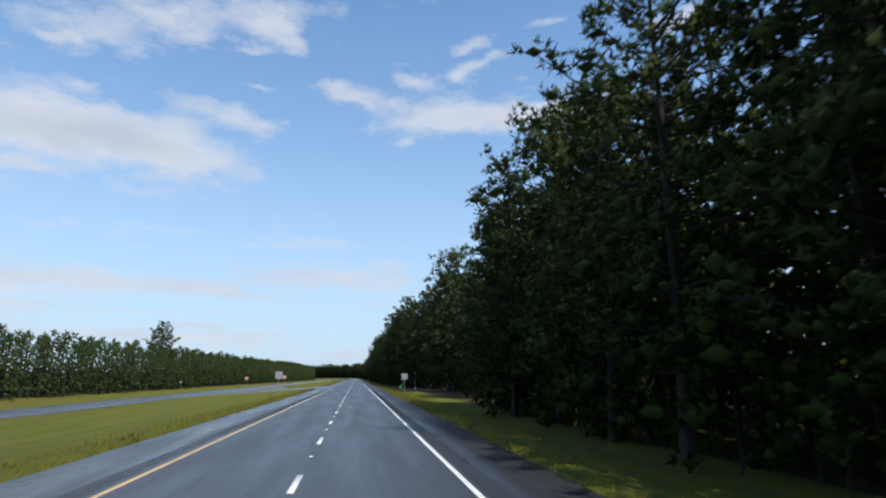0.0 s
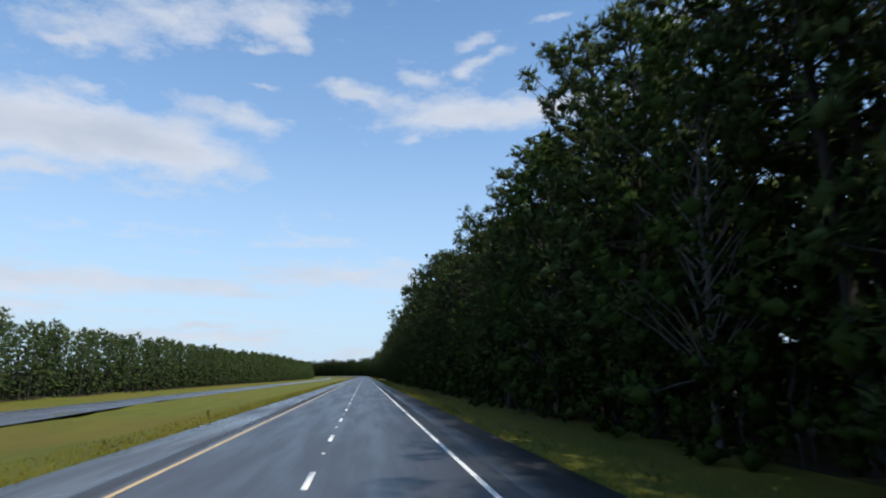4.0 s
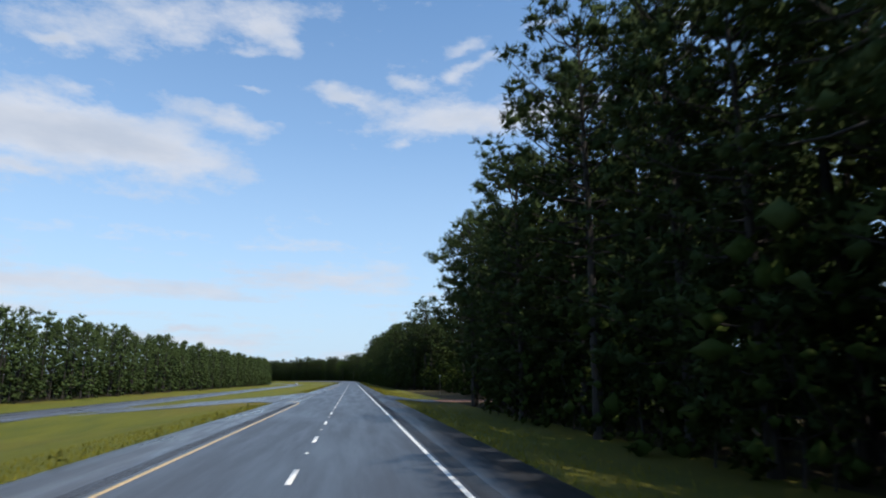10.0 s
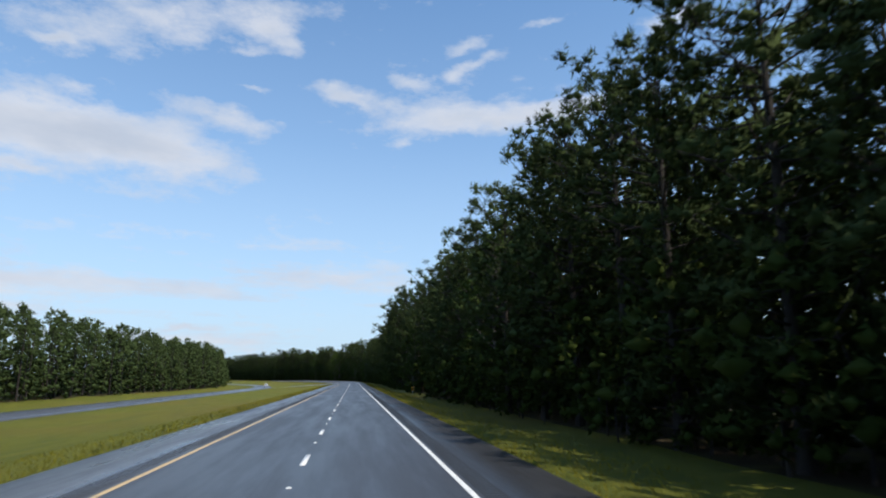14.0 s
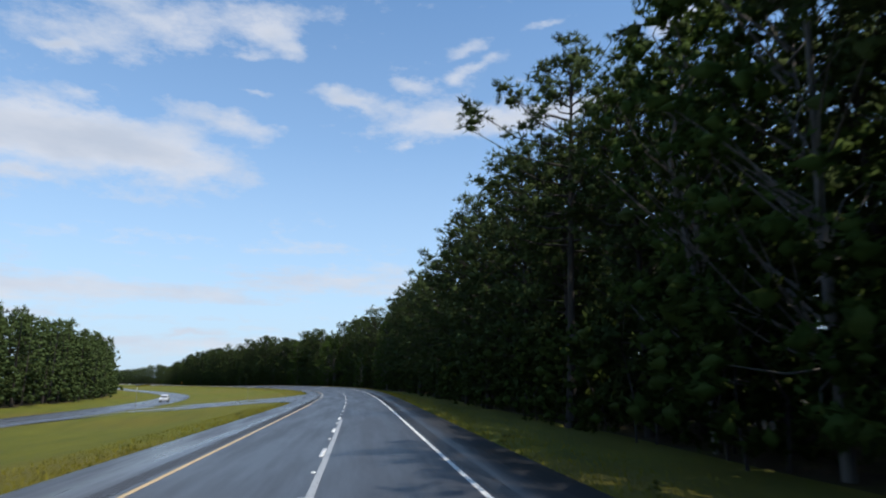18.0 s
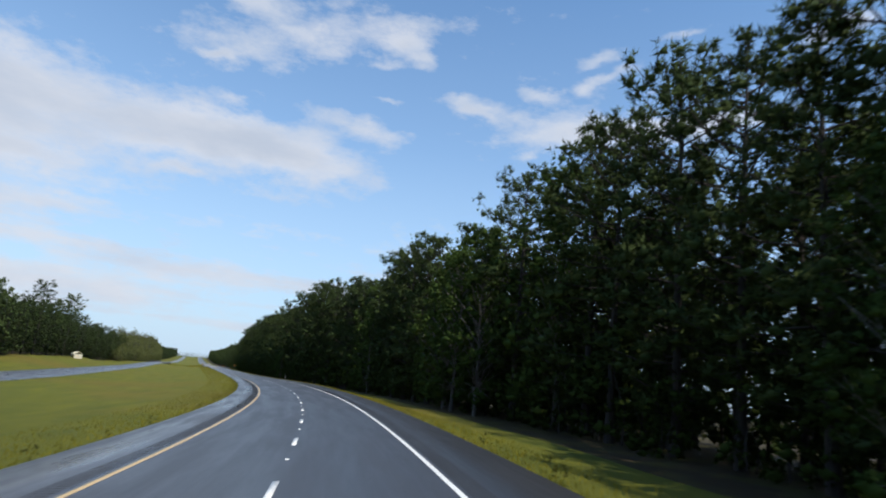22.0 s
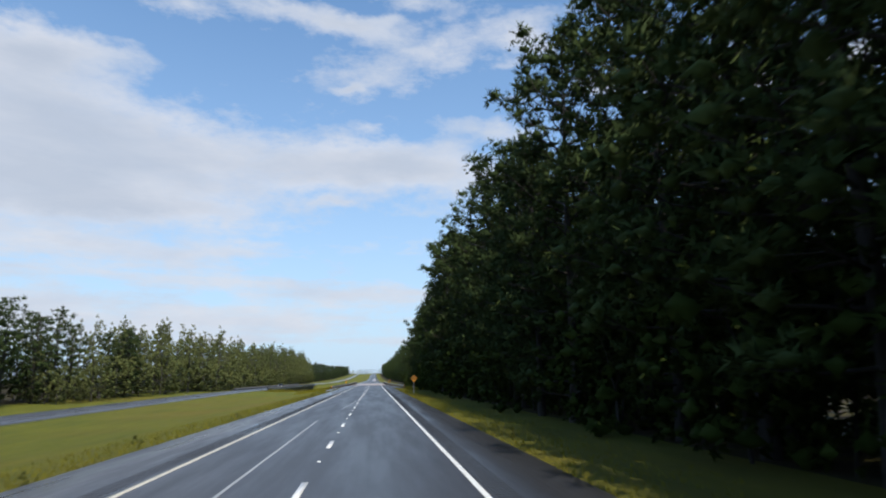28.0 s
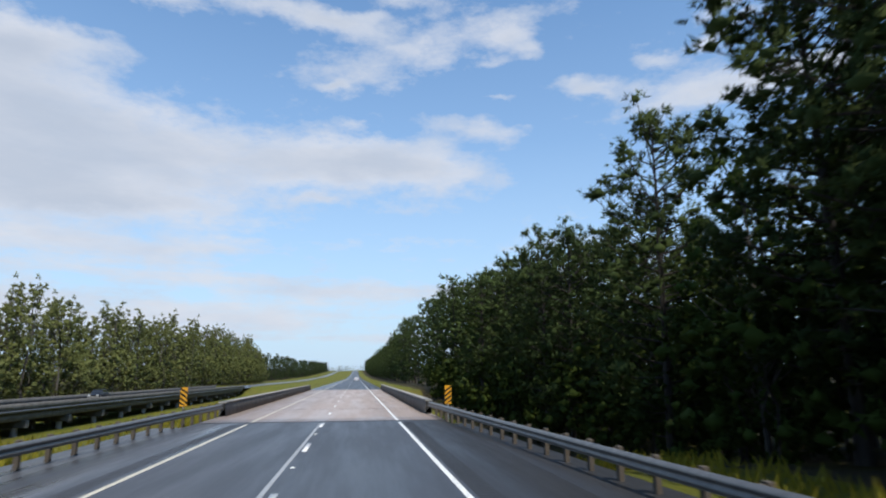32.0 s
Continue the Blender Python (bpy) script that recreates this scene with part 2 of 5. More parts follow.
def finish(n, color, rough=0.8, bump=None, strength=0.3, dist=0.02, metal=0.0, spec=0.5, through_light=0.0, coat=0.0):
    p = n.add("ShaderNodeBsdfPrincipled")
    n.put(p.inputs["Base Color"], color if isinstance(color, bpy.types.NodeSocket) else (*color, 1))
    n.put(p.inputs["Roughness"], rough)
    p.inputs["Metallic"].default_value = metal
    p.inputs["Specular IOR Level"].default_value = spec
    p.inputs["Coat Weight"].default_value = coat
    if bump is not None:
        b = n.add("ShaderNodeBump")
        b.inputs["Strength"].default_value, b.inputs["Distance"].default_value = strength, dist
        n.put(b.inputs["Height"], bump)
        n.put(p.inputs["Normal"], b.outputs[0])
    shader = p.outputs[0]
    if through_light:
        t = n.add("ShaderNodeBsdfTranslucent")
        n.put(t.inputs[0], color if isinstance(color, bpy.types.NodeSocket) else (*color, 1))
        mx = n.add("ShaderNodeMixShader")
        mx.inputs[0].default_value = through_light
        n.put(mx.inputs[1], shader)
        n.put(mx.inputs[2], t.outputs[0])
        shader = mx.outputs[0]
    n.put(n.add("ShaderNodeOutputMaterial").inputs[0], shader)


def plain(name, color, rough=0.6, metal=0.0, vary=0.12, scale=6.0):
    m, n = material(name)
    pos = n.add("ShaderNodeNewGeometry").outputs["Position"]
    k = n.noise(pos, scale, 5)
    dark = tuple(c * (1 - 2.2 * vary) for c in color)
    lite = tuple(min(1, c * (1 + 1.6 * vary)) for c in color)
    finish(n, n.mix(k, dark, lite), rough, n.noise(pos, scale * 8, 3), 0.15, 0.005, metal)
    return m


def asphalt(name, a, b, wet, stripe=0.0):
    m, n = material(name)
    uv = n.add("ShaderNodeUVMap").outputs[0]
    pos = n.add("ShaderNodeNewGeometry").outputs["Position"]
    broad = n.noise(n.mapped(uv, (0.5, 0.035, 1)), 1.0, 5)
    grain = n.noise(pos, 60.0, 3, 0.7)
    col = n.mix(broad, a, b)
    col = n.mix(n.math("MULTIPLY", grain, 0.25), col, tuple(c * 1.8 for c in b))
    puddle = n.ramp(n.noise(n.mapped(uv, (0.9, 0.07, 1)), 1.3, 5, 0.6), [(0.38, wet[0]), (0.62, wet[1])])
    finish(n, col, puddle, grain, 0.3, 0.004, spec=0.4)
    return m


M_LANE = asphalt("asphalt_lane", (0.030, 0.033, 0.040), (0.041, 0.044, 0.052), (0.38, 0.50))
M_SHOULDER = asphalt("asphalt_shoulder", (0.015, 0.016, 0.019), (0.027, 0.028, 0.031), (0.40, 0.58))
M_OLD = asphalt("asphalt_old", (0.040, 0.043, 0.051), (0.066, 0.070, 0.079), (0.24, 0.5))
M_DECK = asphalt("concrete_deck", (0.24, 0.19, 0.165), (0.36, 0.29, 0.255), (0.35, 0.6))
M_DIRT = plain("red_clay", (0.16, 0.075, 0.045), 0.9, vary=0.25, scale=1.5)


def paint(name, color):
    m, n = material(name)
    pos = n.add("ShaderNodeNewGeometry").outputs["Position"]
    worn = n.ramp(n.noise(pos, 7.0, 6, 0.7), [(0.30, 0.25), (0.5, 1.0)])
    col = n.mix(worn, tuple(c * 0.35 for c in color), color)
    finish(n, col, 0.45, n.noise(pos, 80, 2), 0.2, 0.003)
    return m


M_WHITE, M_YELLOW = paint("white_line", (0.72, 0.72, 0.70)), paint("yellow_line", (0.54, 0.37, 0.16))
M_GROOVE = plain("rumble_groove", (0.022, 0.022, 0.024), 0.7)


def ground_material():
    m, n = material("meadow")
    pos = n.add("ShaderNodeNewGeometry").outputs["Position"]
    uv = n.add("ShaderNodeUVMap").outputs[0]
    broad = n.noise(pos, 0.035, 4)
    mid = n.noise(n.mapped(uv, (0.5, 0.12, 1)), 1.0, 5, 0.6)
    tuft = n.noise(pos, 5.0, 5, 0.7)
    c1 = n.mix(n.ramp(mid, [(0.3, 0.0), (0.7, 1.0)]), (0.076, 0.092, 0.009), (0.158, 0.148, 0.013))
    c2 = n.mix(n.ramp(broad, [(0.48, 0.0), (0.72, 0.65)]), c1, (0.17, 0.108, 0.021))
    c3 = n.mix(n.ramp(tuft, [(0.25, 0.0), (0.75, 1.0)]), n.mix(0.45, c2, (0.035, 0.05, 0.007)), c2)
    side = n.add("ShaderNodeSeparateXYZ")
    n.put(side.inputs[0], uv)
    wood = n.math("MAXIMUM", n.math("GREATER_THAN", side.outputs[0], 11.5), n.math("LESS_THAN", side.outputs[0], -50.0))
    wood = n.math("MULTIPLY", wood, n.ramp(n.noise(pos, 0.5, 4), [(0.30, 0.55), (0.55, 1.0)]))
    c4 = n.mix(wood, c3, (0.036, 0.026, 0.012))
    finish(n, c4, 0.9, n.noise(pos, 9.0, 5, 0.75), 0.9, 0.12, spec=0.2)
    return m


M_GROUND = ground_material()


def leaf_material(name, a, b, see=0.25, scale=0.35):
    m, n = material(name)
    rnd = n.add("ShaderNodeObjectInfo").outputs["Random"]
    isl = n.add("ShaderNodeNewGeometry").outputs["Random Per Island"]
    pos = n.add("ShaderNodeNewGeometry").outputs["Position"]
    k = n.math("ADD", n.math("MULTIPLY", rnd, 0.35), n.math("MULTIPLY", isl, 0.22))
    k = n.math("ADD", k, n.math("MULTIPLY", n.noise(pos, scale, 3), 0.6))
    finish(n, n.mix(k, a, b), 0.8, spec=0.06, through_light=see)
    return m


M_PINE = leaf_material("pine_needles", (0.015, 0.027, 0.012), (0.064, 0.088, 0.027), 0.06)
M_YOUNG = leaf_material("young_pine_needles", (0.022, 0.042, 0.016), (0.078, 0.104, 0.034), 0.15)
M_LEAF = leaf_material("broad_leaves", (0.024, 0.050, 0.013), (0.075, 0.110, 0.024), 0.3)
M_DRYLEAF = leaf_material("thin_grey_green_leaves", (0.07, 0.10, 0.03), (0.22, 0.22, 0.085), 0.35)
# leaf colour very dark, the deep shade inside the wood put into it
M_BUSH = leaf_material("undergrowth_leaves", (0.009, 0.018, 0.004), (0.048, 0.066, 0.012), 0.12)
M_BLADE = leaf_material("grass_blades", (0.095, 0.108, 0.011), (0.25, 0.205, 0.026), 0.35, 0.5)


def bark_material(name, a, b):
    m, n = material(name)
    pos = n.add("ShaderNodeTexCoord").outputs["Object"]
    k = n.noise(n.mapped(pos, (6, 6, 1.2)), 1.5, 6, 0.7)
    finish(n, n.mix(n.ramp(k, [(0.3, 0.0), (0.7, 1.0)]), a, b), 0.9, k, 0.8, 0.05)
    return m


M_BARK = bark_material("pine_bark", (0.012, 0.009, 0.008), (0.042, 0.033, 0.026))
M_PALE = bark_material("pale_bark", (0.04, 0.036, 0.031), (0.15, 0.135, 0.12))


# ---- mesh helpers ----
def mesh_of(name, verts, faces, mats, uv=None, mat_index=None, smooth=False, normals=None):
    """Mesh from arrays; faces all of one size (3 or 4)."""
    verts, faces = np.asarray(verts, np.float32), np.asarray(faces, np.int32)
    me = bpy.data.meshes.new(name)
    k = faces.shape[1]
    me.vertices.add(len(verts))
    me.vertices.foreach_set("co", verts.ravel())
    me.loops.add(faces.size)
    me.loops.foreach_set("vertex_index", faces.ravel())
    me.polygons.add(len(faces))
    me.polygons.foreach_set("loop_start", np.arange(0, faces.size, k, dtype=np.int32))
    me.polygons.foreach_set("loop_total", np.full(len(faces), k, np.int32))
    if smooth:
        me.polygons.foreach_set("use_smooth", np.ones(len(faces), bool))
    if mat_index is not None:
        me.polygons.foreach_set("material_index", np.asarray(mat_index, np.int32))
    if uv is not None:
        layer = me.uv_layers.new(name="UVMap")
        layer.data.foreach_set("uv", np.asarray(uv, np.float32)[faces.ravel()].ravel())
    for m in (mats if isinstance(mats, (list, tuple)) else [mats]):
        me.materials.append(m)
    me.update(calc_edges=True)
    if normals is not None:
        me.attributes.new("custom_normal", "FLOAT_VECTOR", "POINT").data.foreach_set("vector", np.asarray(normals, np.float32).ravel())
    return me


def part(name, me, parent, label="", m=None):
    """Links a mesh as one part under a thing or part."""
    ob = new(name, me)
    ob.parent = parent
    if m is not None:
        ob.matrix_basis = m
    if label:
        tagged(ob, label)
    return ob


def strip(name, s0, s1, xs, mat, height, step=4.0, thick=0.0):
    """Band along the road through the lateral stations xs; height(s, X) gives its level. thick closes the sides downwards."""
    n = max(2, int((s1 - s0) / step) + 1)
    s = np.linspace(s0, s1, n)
    cols = list(xs)
    S, X = np.meshgrid(s, np.array(cols, float), indexing="ij")
    x, y, z = at(S, X, height(S, X))
    V = np.stack([x, y, z], -1)
    U = np.stack([X, S], -1)
    if thick:
        lo = V[:, [0, -1]].copy()
        lo[..., 2] -= thick
        V = np.concatenate([lo[:, :1], V, lo[:, 1:]], 1)
        U = np.concatenate([U[:, :1], U, U[:, -1:]], 1)
    c = V.shape[1]
    i, j = np.meshgrid(np.arange(n - 1), np.arange(c - 1), indexing="ij")
    a = (i * c + j).ravel()
    F = np.stack([a, a + 1, a + c + 1, a + c], -1)
    return mesh_of(name, V.reshape(-1, 3), F, mat, U.reshape(-1, 2))

# stretches of the painted edge lines, broken at the crossings
RIGHT_LINE = [(-150, 111.5), (123.5, 1253), (1254, 2500)]
LEFT_LINE = [(-150, 108), (146, 437), (498, 762), (797, 1253), (1254, 2500)]
# stretches of open ground on the right, up to the lateral limit
OPEN_GROUND = [(58, 122, 21), (442, 514, 20), (115, 125, 26), (449, 459, 26), (618, 638, 17)]

# ---- ground, one sheet out to the horizon ----
def build_ground():
    s = np.concatenate([np.arange(-300, -60, 20), np.arange(-60, 1360, 4), np.arange(1360, 2600, 20), [2600]]).astype(float)
    xs = np.array([-1600, -300, -150, -100, -80, -66, -58, -52, -47, -42, -38, -36, -35.9, -29.1, -29, -26, -22, -18, -15, -12, -9, -7, -6, -5.4, -5.1, -4.9, 0, 4.8, 5.0, 5.4, 6,
                   7, 8.5, 10, 12, 15, 20, 28, 40, 70, 150, 300, 1600], float)
    S, X = np.meshgrid(s, xs, indexing="ij")
    x, y, z = at(S, np.clip(X, -320, 320))
    bump = np.array([noise.noise((a * 0.13, b * 0.13, 0.0)) for a, b in zip(x.ravel(), y.ravel())]).reshape(x.shape)
    z = z + bump * np.interp(np.abs(X), (0, 6, 12, 60), (0, 0, 0.10, 0.5)) * np.where((X > -37) & (X < -28), 0, 1)
    edge = np.abs(X) > 310
    x = np.where(edge, x + np.sign(X) * 1400, x)
    z = np.where(edge, -6.0, z)
    y = np.where(S > 2590, y + 1500, np.where(S < -290, y - 1500, y))
    n, c = X.shape
    i, j = np.meshgrid(np.arange(n - 1), np.arange(c - 1), indexing="ij")
    a = (i * c + j).ravel()
    F = np.stack([a, a + 1, a + c + 1, a + c], -1)
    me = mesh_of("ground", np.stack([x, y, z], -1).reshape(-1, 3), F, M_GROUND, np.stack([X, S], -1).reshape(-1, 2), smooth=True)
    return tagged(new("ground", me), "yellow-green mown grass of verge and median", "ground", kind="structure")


ground = build_ground()

# ---- carriageways ----
END = 2500.0
road = tagged(new("road", strip("road", -150, BRIDGE_A, (-3.12, -1.5, 0, 1.5, 3.2), M_LANE, road_z)), "damp dark asphalt carriageway with two lanes", "road", kind="structure")
part("road_beyond_bridge", strip("road_beyond_bridge", BRIDGE_B, END, (-3.12, -1.5, 0, 1.5, 3.2), M_LANE, road_z), road)
shoulder_right = tagged(new("shoulder_right", strip("shoulder_right", -150, BRIDGE_A, (3.2, 4, 5.05), M_SHOULDER, road_z, thick=0.2)), "dark damp asphalt shoulder beside the grass", "road shoulder", kind="structure")
part("shoulder_right_beyond", strip("shoulder_right_beyond", BRIDGE_B, END, (3.2, 4, 5.05), M_SHOULDER, road_z, thick=0.2), shoulder_right)
shoulder_left = tagged(new("shoulder_left", strip("shoulder_left", -150, BRIDGE_A, (-5.12, -4, -3.12), M_OLD, road_z, thick=0.2)), "grey wet asphalt shoulder beside the median", "road shoulder", kind="structure")
part("shoulder_left_beyond", strip("shoulder_left_beyond", BRIDGE_B, END, (-5.12, -4, -3.12), M_OLD, road_z, thick=0.2), shoulder_left)


def widening(side, inner, stations, mat, parent):
    """Paved strip that widens the shoulder before the bridge: (s, X) stations of its outer edge."""
    st = np.array(stations, float)
    s = np.linspace(st[0, 0], st[-1, 0], 40)
    outer = np.interp(s, st[:, 0], st[:, 1])
    cols = [np.full_like(s, inner), outer, outer + side * 0.25]
    V = np.stack([np.stack(at(s, x, z), -1) for x, z in zip(cols, (0.0 * s, 0.0 * s - 0.01, 0.0 * s - 0.16))], 1)
    i, j = np.meshgrid(np.arange(39), np.arange(2), indexing="ij")
    a = (i * 3 + j).ravel()
    U = np.stack([np.stack(cols, 1), np.repeat(s[:, None], 3, 1)], -1)
    part("shoulder_widening", mesh_of("shoulder_widening", V.reshape(-1, 3), np.stack([a, a + 1, a + 4, a + 3], -1), mat, U.reshape(-1, 2)), parent)


widening(-1, -5.12, [(1176, -5.13), (1186, -6.6), (1252, -6.2)], M_OLD, shoulder_left)
widening(1, 5.05, [(1196, 5.06), (1210, 7.2), (1235, 6.6), (1252, 5.7)], M_SHOULDER, shoulder_right)
left_road = tagged(new("opposite_road", strip("opposite_road", -300, END, (LEFT_FAR, -34, -31, LEFT_NEAR), M_OLD, lambda s, X: left_level(s), thick=0.3)), "grey damp asphalt road for oncoming traffic", "road", kind="structure")

LIFT = 0.004
M_FADED = paint("faded_yellow_line", (0.58, 0.53, 0.42))
M_OLDPAINT = paint("worn_old_paint", (0.30, 0.31, 0.32))
DASH_0, CYCLE, DASH = 12.16, 7.75, 1.94


def dash_mesh():
    v = [(-0.06, -DASH / 2, 0), (0.06, -DASH / 2, 0), (0.06, DASH / 2, 0), (-0.06, DASH / 2, 0), (-0.06, -DASH / 2, -0.01), (0.06, -DASH / 2, -0.01), (0.06, DASH / 2, -0.01), (-0.06, DASH / 2, -0.01)]
    f = [(0, 1, 2, 3), (0, 4, 5, 1), (1, 5, 6, 2), (2, 6, 7, 3), (3, 7, 4, 0)]
    return mesh_of("lane_dash", v, f, M_WHITE)


DASH_ME = dash_mesh()
for k in range(-3, 230):
    sc = DASH_0 + CYCLE * k
    b = float(bank(sc))
    m = spot(sc, 0.0, z=float(road_z(sc, 0.0)) + 0.006) @ pose(0, 0, 0, 0, -math.degrees(b), 0)
    part("lane_dash", DASH_ME, road, m=m)


def line(name, s0, s1, X, width, mat, parent):
    part(name, strip(name, s0, s1, (X - width / 2, X + width / 2), mat, lambda s, x: road_z(s, x) + LIFT), parent)


for a, b in RIGHT_LINE:
    line("edge_line", a, b, 3.06, 0.11, M_WHITE, road)
for a, b in LEFT_LINE:
    line("yellow_edge_line", a, min(b, 1075.0) if a < 1075 else b, -2.98, 0.11, M_YELLOW if a < 1075 else M_FADED, road)
line("faded_edge_line", 762.1, 796.9, -2.86, 0.08, M_FADED, road)
line("faded_edge_line", 1075.0, 1253.0, -2.98, 0.11, M_FADED, road)


def rumble(name, X, width, parent, spans):
    V, F = [], []
    for s0, s1 in spans:
        s = np.arange(s0, s1, 0.22)
        for dx, ds in ((-width / 2, -0.05), (width / 2, -0.05), (width / 2, 0.05), (-width / 2, 0.05)):
            V.append(np.stack(at(s + ds, np.full_like(s, X + dx), road_z(s + ds, X + dx) + 0.003), -1))
    # four corners per span, kept span by span
    verts, faces, base = [], [], 0
    for i in range(0, len(V), 4):
        n = len(V[i])
        verts.append(np.concatenate(V[i:i + 4]))
        k = np.arange(n) + base
        faces.append(np.stack([k, k + n, k + 2 * n, k + 3 * n], -1))
        base += 4 * n
    ob = part(name, mesh_of(name, np.concatenate(verts), np.concatenate(faces), M_GROOVE), parent)
    tagged(ob, kind="stuff")


rumble("rumble_strip", 3.40, 0.40, shoulder_right, RIGHT_LINE[:-1])
rumble("rumble_strip", -3.38, 0.38, shoulder_left, LEFT_LINE[:-1])

# stray old paint lines left from earlier lane layouts
def old_line(stations, width):
    """Worn paint stripe through (s, X) stations."""
    st = np.array(stations, float)
    so = np.linspace(st[0, 0], st[-1, 0], max(4, int((st[-1, 0] - st[0, 0]) / 4)))
    xo = np.interp(so, st[:, 0], st[:, 1])
    vo = np.stack([np.stack(at(so, xo + d, road_z(so, xo + d) + 0.005), -1) for d in (-width / 2, width / 2)], 1).reshape(-1, 3)
    part("old_line", mesh_of("old_line", vo, [(2 * i, 2 * i + 1, 2 * i + 3, 2 * i + 2) for i in range(len(so) - 1)], M_OLDPAINT), road)


old_line([(1020, -1.3), (1108, -1.3)], 0.07)
old_line([(1118, -0.75), (1122, -0.6), (1133, -0.2), (1145, 0.12), (1160, 0.19), (1215, 0.28), (1227, 0.31)], 0.09)
old_line([(1190, -0.48), (1218, -0.45), (1235, -0.22), (1253, -0.1)], 0.09)
old_line([(698, 0.13), (716, 0.15), (724, 0.12)], 0.14)


def reflector_mesh():
    v = [(x * 0.05, y * 0.045, z) for z, k in ((0.0, 1.0), (0.018, 0.6)) for x, y in ((-k, -k), (k, -k), (k, k), (-k, k))]
    f = [(4, 5, 6, 7), (0, 1, 5, 4), (1, 2, 6, 5), (2, 3, 7, 6), (3, 0, 4, 7)]
    return mesh_of("road_reflector", v, f, M_WHITE)


REFLECTOR_ME = reflector_mesh()
for k in range(-1, 165):
    sc = DASH_0 + CYCLE * (k + 0.5)
    if not BRIDGE_A < sc < BRIDGE_B:
        part("road_reflector", REFLECTOR_ME, road, m=spot(sc, 0.0, z=float(road_z(sc, 0.0)) + 0.003))
for sj, x0, x1 in ((986.5, -3.1, 3.1), (652.0, -3.1, 3.1), (1170.0, -3.1, -0.2), (806.0, -2.0, 0.0)):
    part("pavement_joint", strip("pavement_joint", sj, sj + 0.09, (x0, x1), M_GROOVE, lambda s, X: road_z(s, X) + 0.005, 0.05), road)

# ---- trees ----
rng = np.random.default_rng(7)


def tube(path, radii, sides=6):
    """Tapered tube through points; returns verts, quads."""
    path, V, F = np.asarray(path, float), [], []
    for i, (p, r) in enumerate(zip(path, radii)):
        d = path[min(i + 1, len(path) - 1)] - path[max(i - 1, 0)]
        d /= np.linalg.norm(d) + 1e-9
        u = np.cross(d, (0.3, 0.9, 0.2))
        u /= np.linalg.norm(u)
        v = np.cross(d, u)
        a = np.arange(sides) * 2 * np.pi / sides
        V.append(p + r * (np.cos(a)[:, None] * u + np.sin(a)[:, None] * v))
    for i in range(len(path) - 1):
        for j in range(sides):
            k = (j + 1) % sides
            F.append((i * sides + j, i * sides + k, (i + 1) * sides + k, (i + 1) * sides + j))
    return np.concatenate(V), np.array(F)


def join(pieces):
    """Joins (verts, faces) or (verts, faces, normals) pieces."""
    V, F, N, base = [], [], [], 0
    for p in pieces:
        V.append(p[0])
        F.append(np.asarray(p[1]) + base)
        if len(p) > 2:
            N.append(p[2])
        base += len(p[0])
    if N:
        return np.concatenate(V), np.concatenate(F), np.concatenate(N)
    return np.concatenate(V), np.concatenate(F)


KNOB = (np.array([(1, 0, 0), (-1, 0, 0), (0, 1, 0), (0, -1, 0), (0, 0, 1), (0, 0, -1)], float),
        np.array([(0, 2, 4), (2, 1, 4), (1, 3, 4), (3, 0, 4), (2, 0, 5), (1, 2, 5), (3, 1, 5), (0, 3, 5)]))


def unit(v):
    return v / (np.linalg.norm(v, axis=-1, keepdims=True) + 1e-9)


def pads(centers, radii, hub, blades, length, wide, core, r, flat=0.66, lift=0.35, soft=0.6):
    """Rounded foliage pads: an uneven dark heart and many thin blades that stand out all over it.
    hub is the outward direction of the whole crown at each pad, which evens the shading."""
    n, (v, f) = len(centers), KNOB
    k = len(v)
    out = unit(hub)
    squash = np.array((1, 1, flat))
    q = v[None] * r.uniform(0.6, 1.25, (n, k, 1)) + r.normal(0, 0.08, (n, k, 3))
    cv = centers[:, None] + q * radii[:, None, None] * core * squash
    cn = unit(unit(q) + out[:, None] * soft)
    cf = (f[None] + (np.arange(n) * k)[:, None, None]).reshape(-1, 3)
    bunch = unit(unit(r.normal(size=(n, max(1, blades // 6), 3))) + (0, 0, 0.2))
    at_r = r.uniform(0.25, 0.95, (*bunch.shape[:2], 1))
    pick = np.arange(blades) % bunch.shape[1]
    o, place = bunch[:, pick], (bunch * at_r)[:, pick]
    d = unit(o * 0.8 + unit(r.normal(size=(n, blades, 3))) + (0, 0, lift))
    side = unit(np.cross(d, r.normal(size=(n, blades, 3))))
    L = length * r.uniform(0.65, 1.35, (n, blades, 1))
    c0 = centers[:, None] + place * radii[:, None, None] * squash + r.normal(0, 0.10, (n, blades, 3)) * L
    nv = np.stack([c0 - side * L * wide, c0 + side * L * wide, c0 + d * L], 2)
    nn = np.repeat(unit(o + out[:, None] * soft)[:, :, None], 3, 2)
    ng = np.cross(nv[:, :, 1] - nv[:, :, 0], nv[:, :, 2] - nv[:, :, 0])
    turn = (ng * nn[:, :, 0]).sum(-1) < 0
    nv[turn] = nv[turn][:, [1, 0, 2]]
    nv, nn = nv.reshape(-1, 3), nn.reshape(-1, 3)
    return join([(cv.reshape(-1, 3), cf, cn.reshape(-1, 3)), (nv, np.arange(len(nv)).reshape(-1, 3), nn)])


DOME = (0.50, 0.86, 1.0, 0.96, 0.74, 0.46, 0.16)     # reach of the limbs from the lowest to the top
CONE = (1.0, 1.0, 0.86, 0.62, 0.38, 0.20, 0.05)


